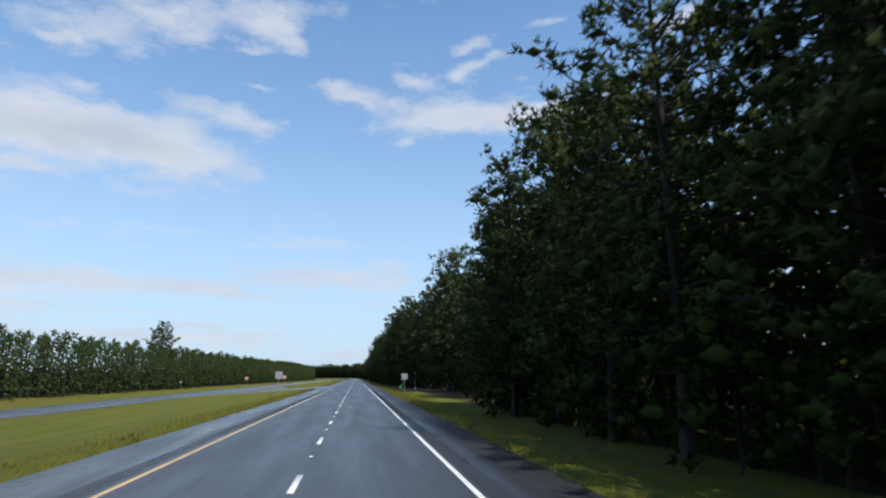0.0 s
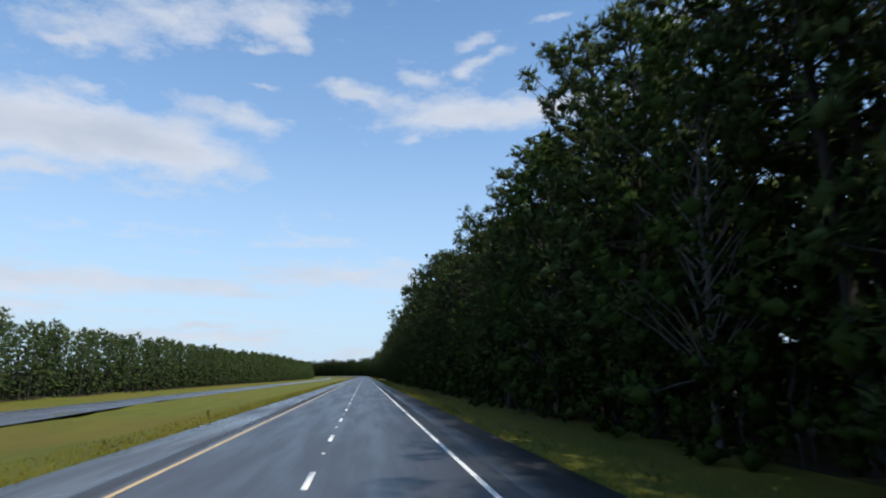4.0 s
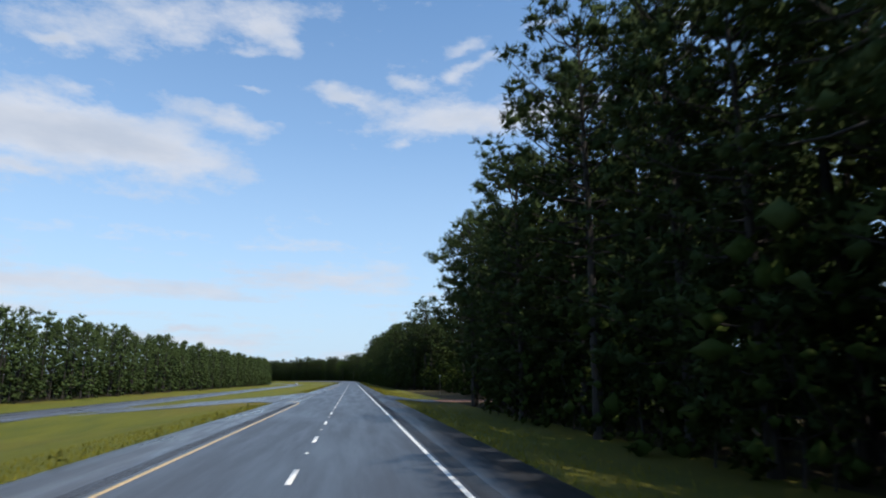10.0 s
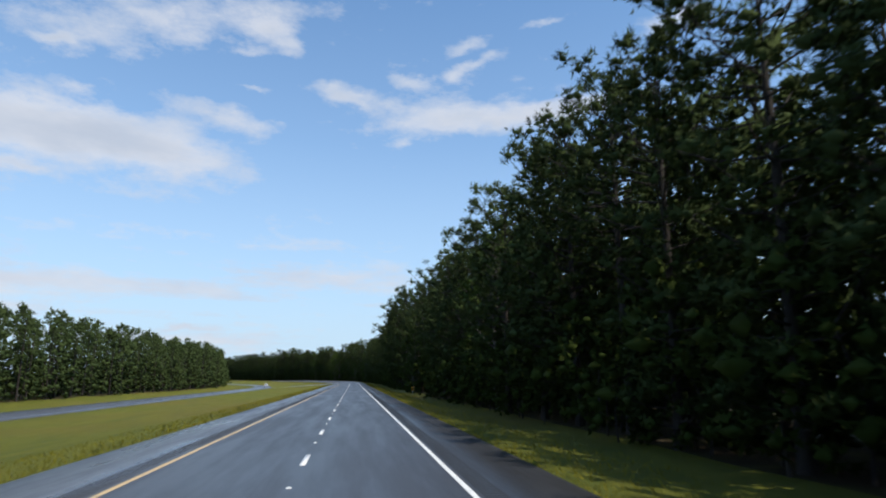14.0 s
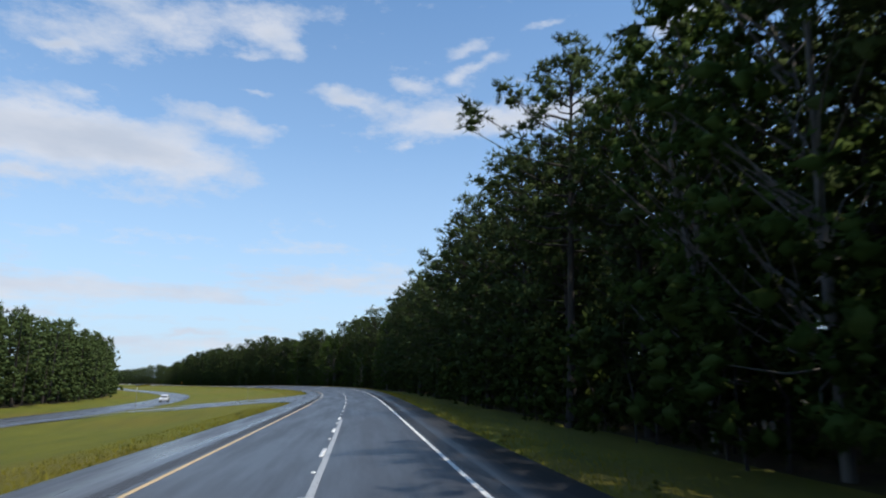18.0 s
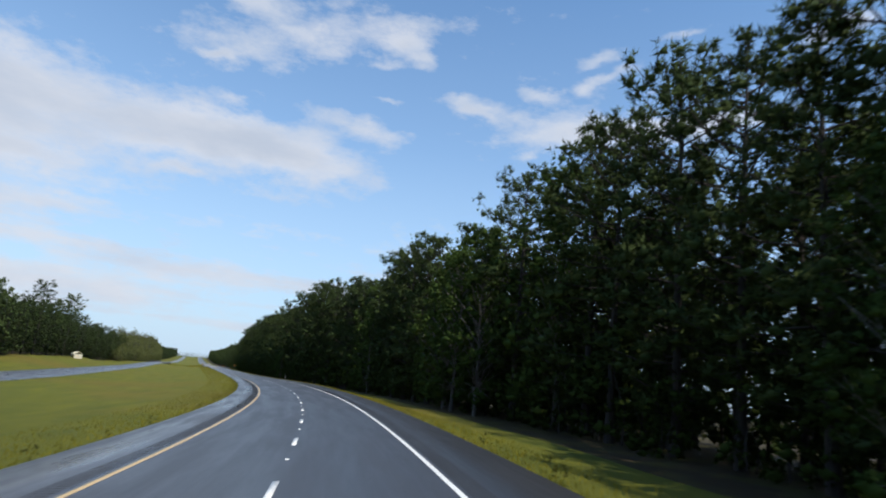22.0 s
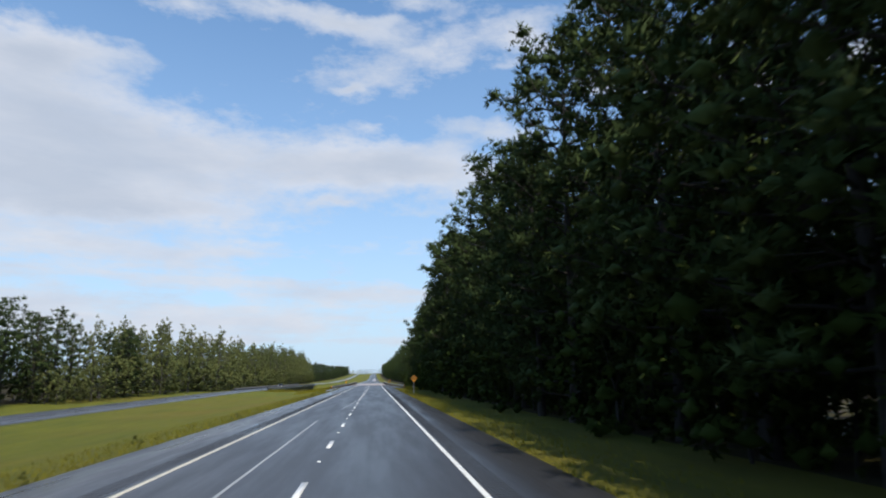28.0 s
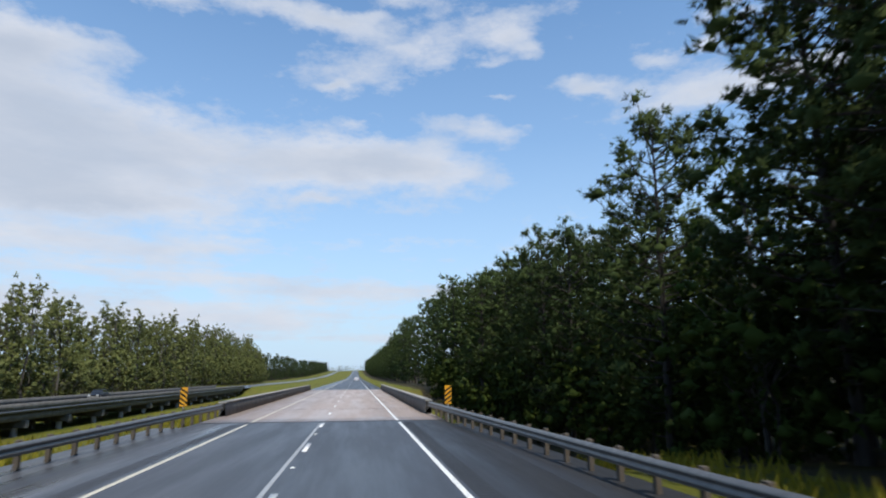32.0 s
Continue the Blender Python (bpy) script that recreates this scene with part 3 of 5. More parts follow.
def pine(seed, H, base, spread, limbs, per, size, blades, length, dome=DOME, fine=True, wide=0.115, core=0.42):
    """Trunk (verts, quads) and crown (verts, tris, normals) of a pine: limbs that fork into twigs, each with a rounded pad of needles."""
    r = np.random.default_rng(seed)
    lean = r.normal(0, 0.012, 2)
    zs = np.linspace(0, H, 9)
    wob = r.normal(0, 0.05, (9, 2)).cumsum(0) * 0.5
    path = np.column_stack([lean[0] * zs + wob[:, 0], lean[1] * zs + wob[:, 1], zs])
    rad = np.interp(zs / H, (0, 0.04, 0.5, 1), (0.016, 0.0115, 0.008, 0.0015)) * H
    wood = [tube(path, rad, 7 if fine else 4)]
    centers, sizes = [], []
    bulge = r.uniform(0.72, 1.2, 6)
    turn = r.uniform(0, 6.28)
    for k in range(limbs):
        f = (k + r.uniform(0, 0.9)) / limbs
        z = base + (H * 0.965 - base) * f
        p0 = np.array([np.interp(z, zs, path[:, 0]), np.interp(z, zs, path[:, 1]), z])
        a = turn + k * 2.4 + r.uniform(-0.5, 0.5)
        reach = spread * np.interp(f, (0, 0.15, 0.35, 0.6, 0.8, 0.93, 1), dome) * np.interp(f * 5, range(6), bulge) * r.uniform(0.62, 1.15)
        rise = np.interp(f, (0, 0.5, 1), (0.0, 0.32, 1.0)) + r.normal(0, 0.10)
        d = np.array([math.cos(a), math.sin(a), 0.0])
        across = np.array([-d[1], d[0], 0.0])
        p1 = p0 + d * reach * 0.5 + (0, 0, rise * reach * 0.38)
        p2 = p0 + d * reach + (0, 0, (rise + 0.12) * reach)
        if fine:
            wood.append(tube([p0, p1, p2], (0.0032 * H, 0.0021 * H, 0.0008 * H), 4))
        elif H > 12:
            wood.append(tube([p0, p2], (0.0030 * H, 0.0010 * H), 3))
        m = 1 + int(round((per - 1) * reach / spread + r.uniform(-0.4, 0.4)))
        for j in range(m):
            t = 1.0 if j == 0 else r.uniform(0.25, 0.98)
            q0 = p0 + (p1 - p0) * min(1, 2 * t) if t < 0.5 else p1 + (p2 - p1) * (2 * t - 1)
            sway = 0.0 if j == 0 else (r.choice((-1, 1)) * r.uniform(0.12, 0.42)) * reach * (1.2 - 0.6 * t)
            tip = q0 + across * sway + d * 0.35 * abs(sway) + (0, 0, r.uniform(0.0, 0.35) * (0.3 + abs(sway)))
            if fine and j:
                wood.append(tube([q0 * 0.97 + p0 * 0.03, tip], (0.0014 * H, 0.0005 * H), 3))
            centers.append(tip)
            sizes.append(size * r.uniform(0.65, 1.25) * np.interp(reach / spread, (0.1, 0.5, 1), (0.6, 0.9, 1.05)))
    for i in range(4):
        centers.append(path[-1] - (0, 0, 0.05 + 0.3 * i) + r.normal(0, 0.08 * (i + 0.3), 3))
        sizes.append(size * (0.38 + 0.1 * i))
    centers = np.array(centers)
    hub = centers * (1, 1, 0) + np.stack([0 * centers[:, 0], 0 * centers[:, 0], (centers[:, 2] - (base + 0.45 * (H - base))) * 0.35 + 0.3], -1)
    return join(wood), pads(centers, np.array(sizes), hub, blades, length, wide, core, r)


def broadleaf(seed, H, base, spread, clumps, leaves, length, limbs=True, wide=0.28, core=0.6, size=(0.17, 0.32)):
    """Trunk with forking limbs and a crown of leaves in uneven clumps."""
    r = np.random.default_rng(seed)
    wood = [tube([(0, 0, 0), (0.1, 0.05, H * 0.3), (r.normal(0, 0.3), r.normal(0, 0.3), H * 0.62), (r.normal(0, 0.4), r.normal(0, 0.4), H * 0.93)],
                 (0.010 * H, 0.0075 * H, 0.005 * H, 0.002 * H), 6)]
    cs, rs = [], []
    for k in range(clumps):
        f = r.random()
        a = r.uniform(0, 2 * math.pi)
        rad = spread * math.sin(math.pi * (0.22 + 0.70 * f)) ** 0.8 * r.uniform(0.35, 1.0)
        c = np.array([math.cos(a) * rad, math.sin(a) * rad, base + (H - base) * f])
        if limbs and k % 2:
            p0 = np.array([0.01 * H * r.normal(), 0.01 * H * r.normal(), max(H * 0.15, c[2] - rad * 0.9 - 0.5)])
            wood.append(tube([p0, (p0 + c) / 2 + r.normal(0, 0.15, 3), c], (0.0035 * H, 0.002 * H, 0.0008 * H), 3))
        cs.append(c)
        rs.append(spread * r.uniform(*size))
    cs = np.array(cs)
    hub = cs * (1, 1, 0) + np.stack([0 * cs[:, 0], 0 * cs[:, 0], (cs[:, 2] - (base + 0.4 * (H - base))) * 0.5 + 0.2], -1)
    return join(wood), pads(cs, np.array(rs), hub, leaves, length, wide, core, r, 0.8, 0.0)


def tree_thing(name, made, bark, leaf, label):
    """Master tree: an Empty at the base with trunk and crown."""
    (tv, tf), (cv, cf, cn) = made
    root = tagged(new(name), label, "tree")
    part("trunk", mesh_of("trunk", tv, tf, bark, smooth=True), root)
    part("crown", mesh_of("crown", cv, cf, leaf, normals=cn), root)
    return root


TALL = [pine(10 + i, 17.0, b, sp, lb, 5, 0.62, 66, 0.27) for i, (b, sp, lb) in enumerate(((3.0, 3.3, 64), (6.6, 3.8, 52), (2.2, 3.3, 68), (7.6, 4.1, 50)))]
EDGE = [pine(20 + i, 16.0, b, 3.5, 74, 5, 0.66, 66, 0.27) for i, b in enumerate((1.0, 1.6, 0.7, 1.3))]
OAK = [broadleaf(30 + i, 12.0, 0.8, 2.8, 150, 84, 0.15, core=0.4, size=(0.14, 0.28)) for i in range(3)]
LOW_TALL = [pine(40 + i, 16.5, 0.6, 3.5, 44, 3, 0.80, 24, 0.42, fine=False, wide=0.14, core=0.5) for i in range(5)]
LOW_YOUNG = [pine(50 + i, 10.0, 0.0, 2.7, 46, 1.4, 0.62, 14, 0.34, CONE, False, 0.14, 0.55) for i in range(5)]
BUSHES = [broadleaf(60 + i, 3.6, 0.10, 2.0, 22, 36, 0.17, False, core=0.45) for i in range(4)]
LOW_OAK = [broadleaf(70 + i, h, 0.6, sp, 60, 18, 0.26, core=0.5, size=(0.12, 0.25)) for i, (h, sp) in enumerate(((9.0, 2.9), (11.5, 1.6), (10.0, 2.4), (12.5, 1.3), (6.0, 2.6)))]
DENSE = [broadleaf(80 + i, 9.0, 0.0, 2.8, 56, 20, 0.30, False, 0.17, 0.62, (0.14, 0.25)) for i in range(4)]

FRONT = []    # masters of the counted trees along the wood's edge
for made, name, bark, leaf, label in (
        *((m, "pine_tree", M_BARK, M_PINE, "tall dark green pine with a bare trunk at the wood's edge") for m in TALL),
        *((m, "pine_tree", M_BARK, M_PINE, "dense dark green pine with low branches at the wood's edge") for m in EDGE),
        *((m, "broadleaf_tree", M_PALE, M_LEAF, "leafy green broadleaf tree among the pines") for m in OAK)):
    t = tree_thing(name, made, bark, leaf, label)
    t["group"] = "trees along the wood's edge"
    FRONT.append(t)
_used = set()


def plant(kind, s, X, scale=1.0, turn=None, stretch=1.0):
    """Puts a counted tree at (s, X); the first call for a kind moves the master itself."""
    m = spot(s, X, rng.uniform(0, 360) if turn is None else turn, -0.05)
    m = m @ Matrix.Diagonal((scale, scale, scale * stretch, 1))
    if kind in _used:
        ob = FRONT[kind].copy()
        scene.collection.objects.link(ob)
        ob.matrix_basis = m
        for c in FRONT[kind].children:
            k = c.copy()
            scene.collection.objects.link(k)
            k.parent = ob
    else:
        _used.add(kind)
        ob = FRONT[kind]
        ob.matrix_basis = m
    return ob


def thicket(name, kinds, places, bark, leaf, label, category):
    """Many far or uncountable plants joined into one object: places are (s, X, scale, kind)."""
    parts = []
    idx = []
    for s, X, sc, k in places:
        (tv, tf), (cv, cf, cn) = kinds[k]
        a = rng.uniform(0, 2 * math.pi)
        R = np.array([[math.cos(a), -math.sin(a), 0], [math.sin(a), math.cos(a), 0], [0, 0, 1]])
        p = np.array([float(v) for v in at(s, X)])
        parts.append((tv @ R.T * sc + p, np.concatenate([tf[:, [0, 1, 2]], tf[:, [0, 2, 3]]]), unit(tv * (1, 1, 0)) @ R.T))
        parts.append((cv @ R.T * sc + p, cf, cn @ R.T))
        idx += [np.zeros(2 * len(tf), int), np.ones(len(cf), int)]
    V, F, N = join(parts)
    return tagged(new(name, mesh_of(name, V, F, [bark, leaf], mat_index=np.concatenate(idx), normals=N)), label, category, kind="stuff")


# the wood's edge on the right: stations of s with the lateral place of the front row
EDGE_LINE = ((-400, 44, 56, 65, 115, 128, 150, 170, 430, 446, 452, 515, 528, 550, 618, 626, 640, 652, 662, 676, 780, 810, 830, 858, 905, 945, 1000, 1205, 1240, 1262, 1310, 2400),
             (9.6, 9.6, 12.6, 16, 17, 14, 11, 9.6, 9.6, 15, 17, 18, 12, 10, 9.8, 13, 10, 11, 11.5, 10, 9.8, 11.0, 13.0, 15.0, 14.6, 12.6, 10.2, 10.3, 12.2, 13.5, 12.5, 15))
# stretches with no front row, and lone trees (kind, s, X, scale)
GAPS = [(57, 122), (446, 517), (619, 637)]
LONE = [(4, 74, 15.0, 1.0), (6, 79, 16.5, 0.95), (8, 70, 16.0, 1.05), (5, 86, 18.5, 0.9), (6, 92, 18.0, 0.85), (5, 103, 16.0, 1.2), (7, 107, 17.2, 1.5), (4, 111.5, 17.0, 1.3), (6, 114, 20.0, 1.3),
        (0, 98, 20.5, 1.05), (2, 94, 22.0, 1.1), (9, 100, 17.6, 0.8), (0, 441, 11.6, 1.0), (3, 444.5, 12.4, 1.05), (2, 452, 17.5, 0.98), (5, 456, 19.0, 0.95), (0, 461, 17.6, 1.0), (7, 466, 19.0, 0.95), (1, 471, 17.8, 1.0),
        (6, 475, 19.2, 0.9), (3, 484.5, 18.6, 0.96), (1, 488.5, 20.2, 1.0), (3, 512, 22, 0.92), (3, 520.4, 16.3, 1.10), (3, 523, 19, 0.84), (4, 527, 15.0, 0.8), (5, 488, 22, 0.55), (9, 492, 21, 0.6), (6, 497, 22.5, 0.55), (8, 502, 21.5, 0.62), (7, 507, 23, 0.55), (10, 521, 18, 0.6),
        (1, 621, 14.8, 1.0), (3, 626, 13.6, 1.05), (0, 632.5, 14.6, 1.02), (8, 639.6, 10.6, 0.85), (9, 824, 12.0, 1.2), (8, 857, 12.6, 0.75), (10, 899, 13.0, 1.2), (9, 903, 13.4, 1.25), (8, 895.5, 14.0, 1.28), (10, 935, 12.4, 0.9), (9, 1012, 9.2, 0.75)]


def edge_x(s):
    return float(np.interp(s, *EDGE_LINE))


def in_gap(s):
    return any(a < s < b for a, b in GAPS)


s = -12.0
count = 0
while s < 1300 and count < 262:
    if not in_gap(s):
        tallness = rng.uniform(0.86, 1.12)
        kind = int(rng.choice(11, p=[.10, .09, .10, .06, .15, .14, .15, .15, .02, .02, .02]))
        grow = float(np.interp(s, (0, 118, 124, 165, 200, 240, 256, 275, 420, 432, 516, 518, 600, 625, 640, 680, 750, 775, 800, 830, 838, 856, 888, 900, 915, 935, 960, 1000, 1060, 1150, 1200, 1225, 1242, 1262, 1300),
                               (1.0, 1.0, 1.2, 1.15, 1.0, 1.0, 1.18, 1.0, 1.0, 0.86, 1.0, 0.95, 0.95, 1.0, 1.0, 1.18, 1.0, 0.98, 1.06, 1.06, 0.90, 1.14, 1.26, 1.14, 1.22, 1.34, 1.32, 1.2, 1.2, 1.2, 1.08, 1.0, 0.92, 0.78, 0.86)))
        if 880 < s < 1245 and kind in (1, 3):
            kind = int(rng.choice((0, 2, 4, 5, 6, 7)))
        if 820 < s < 990 and rng.random() < 0.10:
            kind = int(rng.integers(8, 11))
        plant(kind, s, edge_x(s) + 1.6 + rng.uniform(-0.7, 1.3), tallness * grow * (1.2 if kind > 7 else 1.0))
        count += 1
    s += rng.uniform(4.2, 5.8)
for kind, s, X, sc in LONE:
    plant(kind, s, X, sc)

# lower pines behind the two clearings
for a, b in ((62, 108), (464, 516)):
    s = float(a)
    while s < b:
        plant(int(rng.choice((4, 5, 6, 7))), s, edge_x(s) + 5.0 + rng.uniform(0, 2.0), rng.uniform(0.54, 0.70) * (1.25 if b < 200 else 1.0))
        s += rng.uniform(2.9, 4.0)

back = []
s = -30.0
while s < 2300:
    far = s > 1330
    for row in range(2 if s < 1340 else 1):
        if rng.random() < 0.95:
            ss_, X = s + rng.uniform(-2, 2), edge_x(s) + (10.5 if in_gap(s) else 5.2) + row * 4.6 + rng.uniform(-1.6, 1.6)
            if not any(a - 4 < ss_ < b + 4 and X < lim for a, b, lim in OPEN_GROUND):
                back.append((ss_, X, rng.uniform(0.86, 1.1) * float(np.interp(s, (0, 468, 478, 520, 530, 740, 775, 860, 903, 935, 1000, 1240, 1262, 1290, 1400), (1, 1, 0.55, 0.55, 0.95, 1, 0.9, 0.9, 0.95, 1.1, 1.1, 0.9, 0.7, 0.95, 1.1))), int(rng.integers(5))))
    s += 3.3 if not far else 6.5
thicket("pine_wood", LOW_TALL, back, M_BARK, M_PINE, "dark pine wood behind the roadside trees", "wood")

# dense leafy understorey added inside the wood, dark as its shade, closes views between trunks
screen = []


def deep(s):
    return float(np.interp(s, (0, 740, 775, 860, 903, 935, 1000, 1240, 1262), (1, 1, 0.8, 0.8, 0.85, 1.0, 1.1, 1, 0.7)))


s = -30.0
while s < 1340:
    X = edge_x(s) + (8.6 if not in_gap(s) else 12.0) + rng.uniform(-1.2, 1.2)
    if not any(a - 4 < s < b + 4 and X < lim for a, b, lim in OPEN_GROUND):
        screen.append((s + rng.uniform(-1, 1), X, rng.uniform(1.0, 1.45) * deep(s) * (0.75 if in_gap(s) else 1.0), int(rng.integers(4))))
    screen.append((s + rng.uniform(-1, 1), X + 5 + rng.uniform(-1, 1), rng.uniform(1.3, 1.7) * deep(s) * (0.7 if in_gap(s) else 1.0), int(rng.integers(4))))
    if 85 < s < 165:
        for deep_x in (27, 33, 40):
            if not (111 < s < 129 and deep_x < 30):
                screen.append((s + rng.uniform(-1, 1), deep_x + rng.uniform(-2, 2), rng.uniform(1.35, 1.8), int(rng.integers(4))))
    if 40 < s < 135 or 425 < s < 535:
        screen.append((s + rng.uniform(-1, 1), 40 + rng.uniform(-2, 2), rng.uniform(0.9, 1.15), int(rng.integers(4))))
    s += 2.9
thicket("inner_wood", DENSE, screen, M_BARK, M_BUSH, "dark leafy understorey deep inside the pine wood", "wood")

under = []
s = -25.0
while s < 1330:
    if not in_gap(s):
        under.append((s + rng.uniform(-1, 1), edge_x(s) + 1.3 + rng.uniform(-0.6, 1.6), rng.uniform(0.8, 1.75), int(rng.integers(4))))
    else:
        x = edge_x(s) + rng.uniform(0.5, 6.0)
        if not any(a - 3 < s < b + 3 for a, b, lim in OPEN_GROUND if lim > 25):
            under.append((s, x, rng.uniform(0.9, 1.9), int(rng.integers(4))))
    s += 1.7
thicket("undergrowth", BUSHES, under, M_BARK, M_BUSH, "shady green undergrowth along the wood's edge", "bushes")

# ---- the wood beyond the opposite road ----
young = []
s = -40.0
while s < 1010:
    for row in range(4):
        young.append((s + rng.uniform(-1.5, 1.5), -51.5 - row * 2.7 + rng.uniform(-1.3, 1.3), rng.uniform(0.82, 1.12) * float(np.interp(s, (0, 100, 220, 300, 420, 520, 1000), (1.03, 1.05, 1.16, 1.2, 1.28, 1.42, 1.5))), int(rng.integers(5))))
    s += 3.3
thicket("young_pine_wood", LOW_YOUNG, young, M_BARK, M_YOUNG, "sunlit green plantation of young pines beyond the opposite road", "wood")
grown = []
s = 1004.0
while s < 1192:
    for row in range(3):
        grown.append((s + rng.uniform(-2, 2), -50.0 - row * 4.2 + rng.uniform(-1.5, 1.5), rng.uniform(0.6, 0.9), int(rng.integers(5))))
    s += 4.2
thicket("grown_pine_wood", LOW_TALL, grown, M_BARK, M_PINE, "dark green pine wood on a low bank beyond the opposite road", "wood")
mixed = []
s = 1176.0
while s < 1560:
    high = float(np.interp(s, (1176, 1210, 1290, 1560), (0.9, 1.15, 1.55, 1.6)))
    for row in range(3):
        k = int(rng.choice(5, p=((0.2, 0.1, 0.2, 0.0, 0.5), (0.2, 0.25, 0.25, 0.3, 0.0), (0.1, 0.35, 0.15, 0.4, 0.0))[row]))
        mixed.append((s + rng.uniform(-2, 2), -46.0 - row * 3.6 + rng.uniform(-1.5, 1.5), rng.uniform(0.72, 1.18) * high, k))
    s += 2.7
thicket("mixed_wood", LOW_OAK, mixed, M_PALE, M_DRYLEAF, "pale green mixed wood with thin grey trunks beyond the opposite road", "wood")
far = []
s = 1560.0
while s < 2400:
    for row in range(2):
        far.append((s + rng.uniform(-3, 3), -52.0 - row * 5.0 + rng.uniform(-2, 2), rng.uniform(1.25, 1.75), int(rng.integers(5))))
    s += 8.0
for X in np.arange(-150, 150, 5.0):
    if not -9 < X < 7:
        far.append((2440 + rng.uniform(-8, 8), X + rng.uniform(-1, 1), rng.uniform(0.7, 1.1), int(rng.integers(5))))
    far.append((2560 + rng.uniform(-4, 4), X + rng.uniform(-1, 1), rng.uniform(0.7, 1.1), int(rng.integers(5))))
thicket("far_wood", LOW_YOUNG, far, M_BARK, M_PINE, "distant hazy tree line", "wood")
# a few tall pines that rise over the far woods
def tall_far(places):
    for kind, s, X, sc in places:
        plant(kind, s, X, sc)


tall_far([(0, 200, -57.5, 1.16), (2, 206, -60.0, 1.08), (3, 1136, -62.5, 1.45), (1, 1146, -74.0, 1.7), (0, 1120, -60.0, 1.15), (2, 1090, -60, 0.9), (5, 1208, -47, 0.8), (6, 1212.5, -49, 0.83), (4, 1203, -48.5, 0.74)])

# ---- crossings in the median and side drives ----
def patch(name, stations, mat, height, label, category="road"):
    """Paved area given as (X, s_from, s_to) stations across the median."""
    V, U, F, m = [], [], [], 10
    for X, a, b in stations:
        s = np.linspace(a, b, m + 1)
        x, y, z = at(s, np.full_like(s, X), height(s, X))
        V.append(np.stack([x, y, z], -1))
        U.append(np.stack([np.full_like(s, X), s], -1))
    for i in range(len(stations) - 1):
        for j in range(m):
            k = i * (m + 1) + j
            F.append((k, k + 1, k + m + 2, k + m + 1))
    return tagged(new(name, mesh_of(name, np.concatenate(V), F, mat, np.concatenate(U))), label, category, kind="structure")


def crossing_level(s, X):
    u = (-X - 5.12) / (29.0 - 5.12)
    return road_z(s, np.full_like(s, -5.12)) * (1 - u) + left_level(s) * u + 0.02


for a, b in CROSSINGS:
    st = []
    for u in np.linspace(0, 1, 13):
        X = -5.12 - u * 23.88
        flare = 8.5 * (max(0, 1 - u / 0.18) ** 1.8 + max(0, (u - 0.82) / 0.18) ** 1.8)
        st.append((X, a - flare, b + flare))
    patch("crossing", st, M_OLD, crossing_level, "wet grey asphalt crossing through the median")
    if a > 700:
        continue
    # painted corner where the yellow line turns into the opening
    th = np.linspace(0, 1, 14)
    sc = a - 11 + 10.5 * np.sin(th * 1.45)
    xc = -2.98 - 7.0 * (1 - np.cos(th * 1.45))
    q = []
    for d in (-0.055, 0.055):
        lev = np.where(xc > -5.12, road_z(sc, xc), crossing_level(sc, np.minimum(xc, -5.12))) + 0.008
        q.append(np.stack(at(sc - d * 1.2 * np.sin(th * 1.45), xc - d * np.cos(th * 1.45), lev), -1))
    k = np.arange(13)
    part("yellow_corner_line", mesh_of("yellow_corner_line", np.concatenate(q), np.stack([k, k + 14, k + 15, k + 1], -1), M_FADED if a < 200 else M_YELLOW), road)


patch("turn_lane", [(float(x), 128.0, float(np.interp(-x, (12.4, 24.0, 29.0), (131, 217, 262)))) for x in np.linspace(-12.4, -29.0, 10)], M_OLD,
      lambda s, X: crossing_level(s, X) + 0.006, "wet grey asphalt taper beside the grass median")


def drive_level(s, X):
    return ground_z(s, np.full_like(s, X)) * 1.0 + 0.05 if X > 5.1 else road_z(s, np.full_like(s, X)) - 0.004


for a, b in ((114.0, 126.0), (447.5, 461.0)):
    mid = (a + b) / 2
    patch("side_drive", [(5.05, a - 3, b + 3), (5.5, a - 1, b + 1), (6.5, a + 1.5, b - 1.5), (8, a + 2.2, b - 2.2), (10, a + 2.6, b - 2.6)], M_SHOULDER, drive_level, "dark wet asphalt apron of a side drive", "drive")
    patch("dirt_drive", [(9.9, a + 2.4, b - 2.4), (13, a + 2.6, b - 2.6), (20, a + 3, b - 3), (26, a + 3.4, b - 3.4)], M_DIRT, lambda s, X: ground_z(s, np.full_like(s, X)) + 0.035, "red clay drive leading into the wood", "drive")

# ---- small mesh kit ----
M_GALV = plain("galvanised_steel", (0.42, 0.43, 0.44), 0.45, 0.8)
M_SIGNBACK = plain("sign_aluminium", (0.31, 0.32, 0.335), 0.6, 0.1, 0.06, 2.0)
# rail steel darkened in colour for the beam's face in shadow
M_RAIL = plain("shaded_rail_steel", (0.17, 0.17, 0.165), 0.45, 0.6, 0.2)
M_POST = plain("grey_post", (0.20, 0.195, 0.18), 0.7)
M_WOODPOST = plain("weathered_wood", (0.085, 0.07, 0.055), 0.9, vary=0.3)
M_ORANGE = plain("orange_sheeting", (0.85, 0.33, 0.03), 0.4, vary=0.06)
M_YELLOWS = plain("yellow_sheeting", (0.66, 0.31, 0.015), 0.4, vary=0.06)
M_BLACK = plain("black_sheeting", (0.015, 0.015, 0.015), 0.5)
M_RED = plain("red_sheeting", (0.55, 0.03, 0.025), 0.45, vary=0.08)
M_WHITES = plain("white_sheeting", (0.78, 0.78, 0.76), 0.45, vary=0.06)
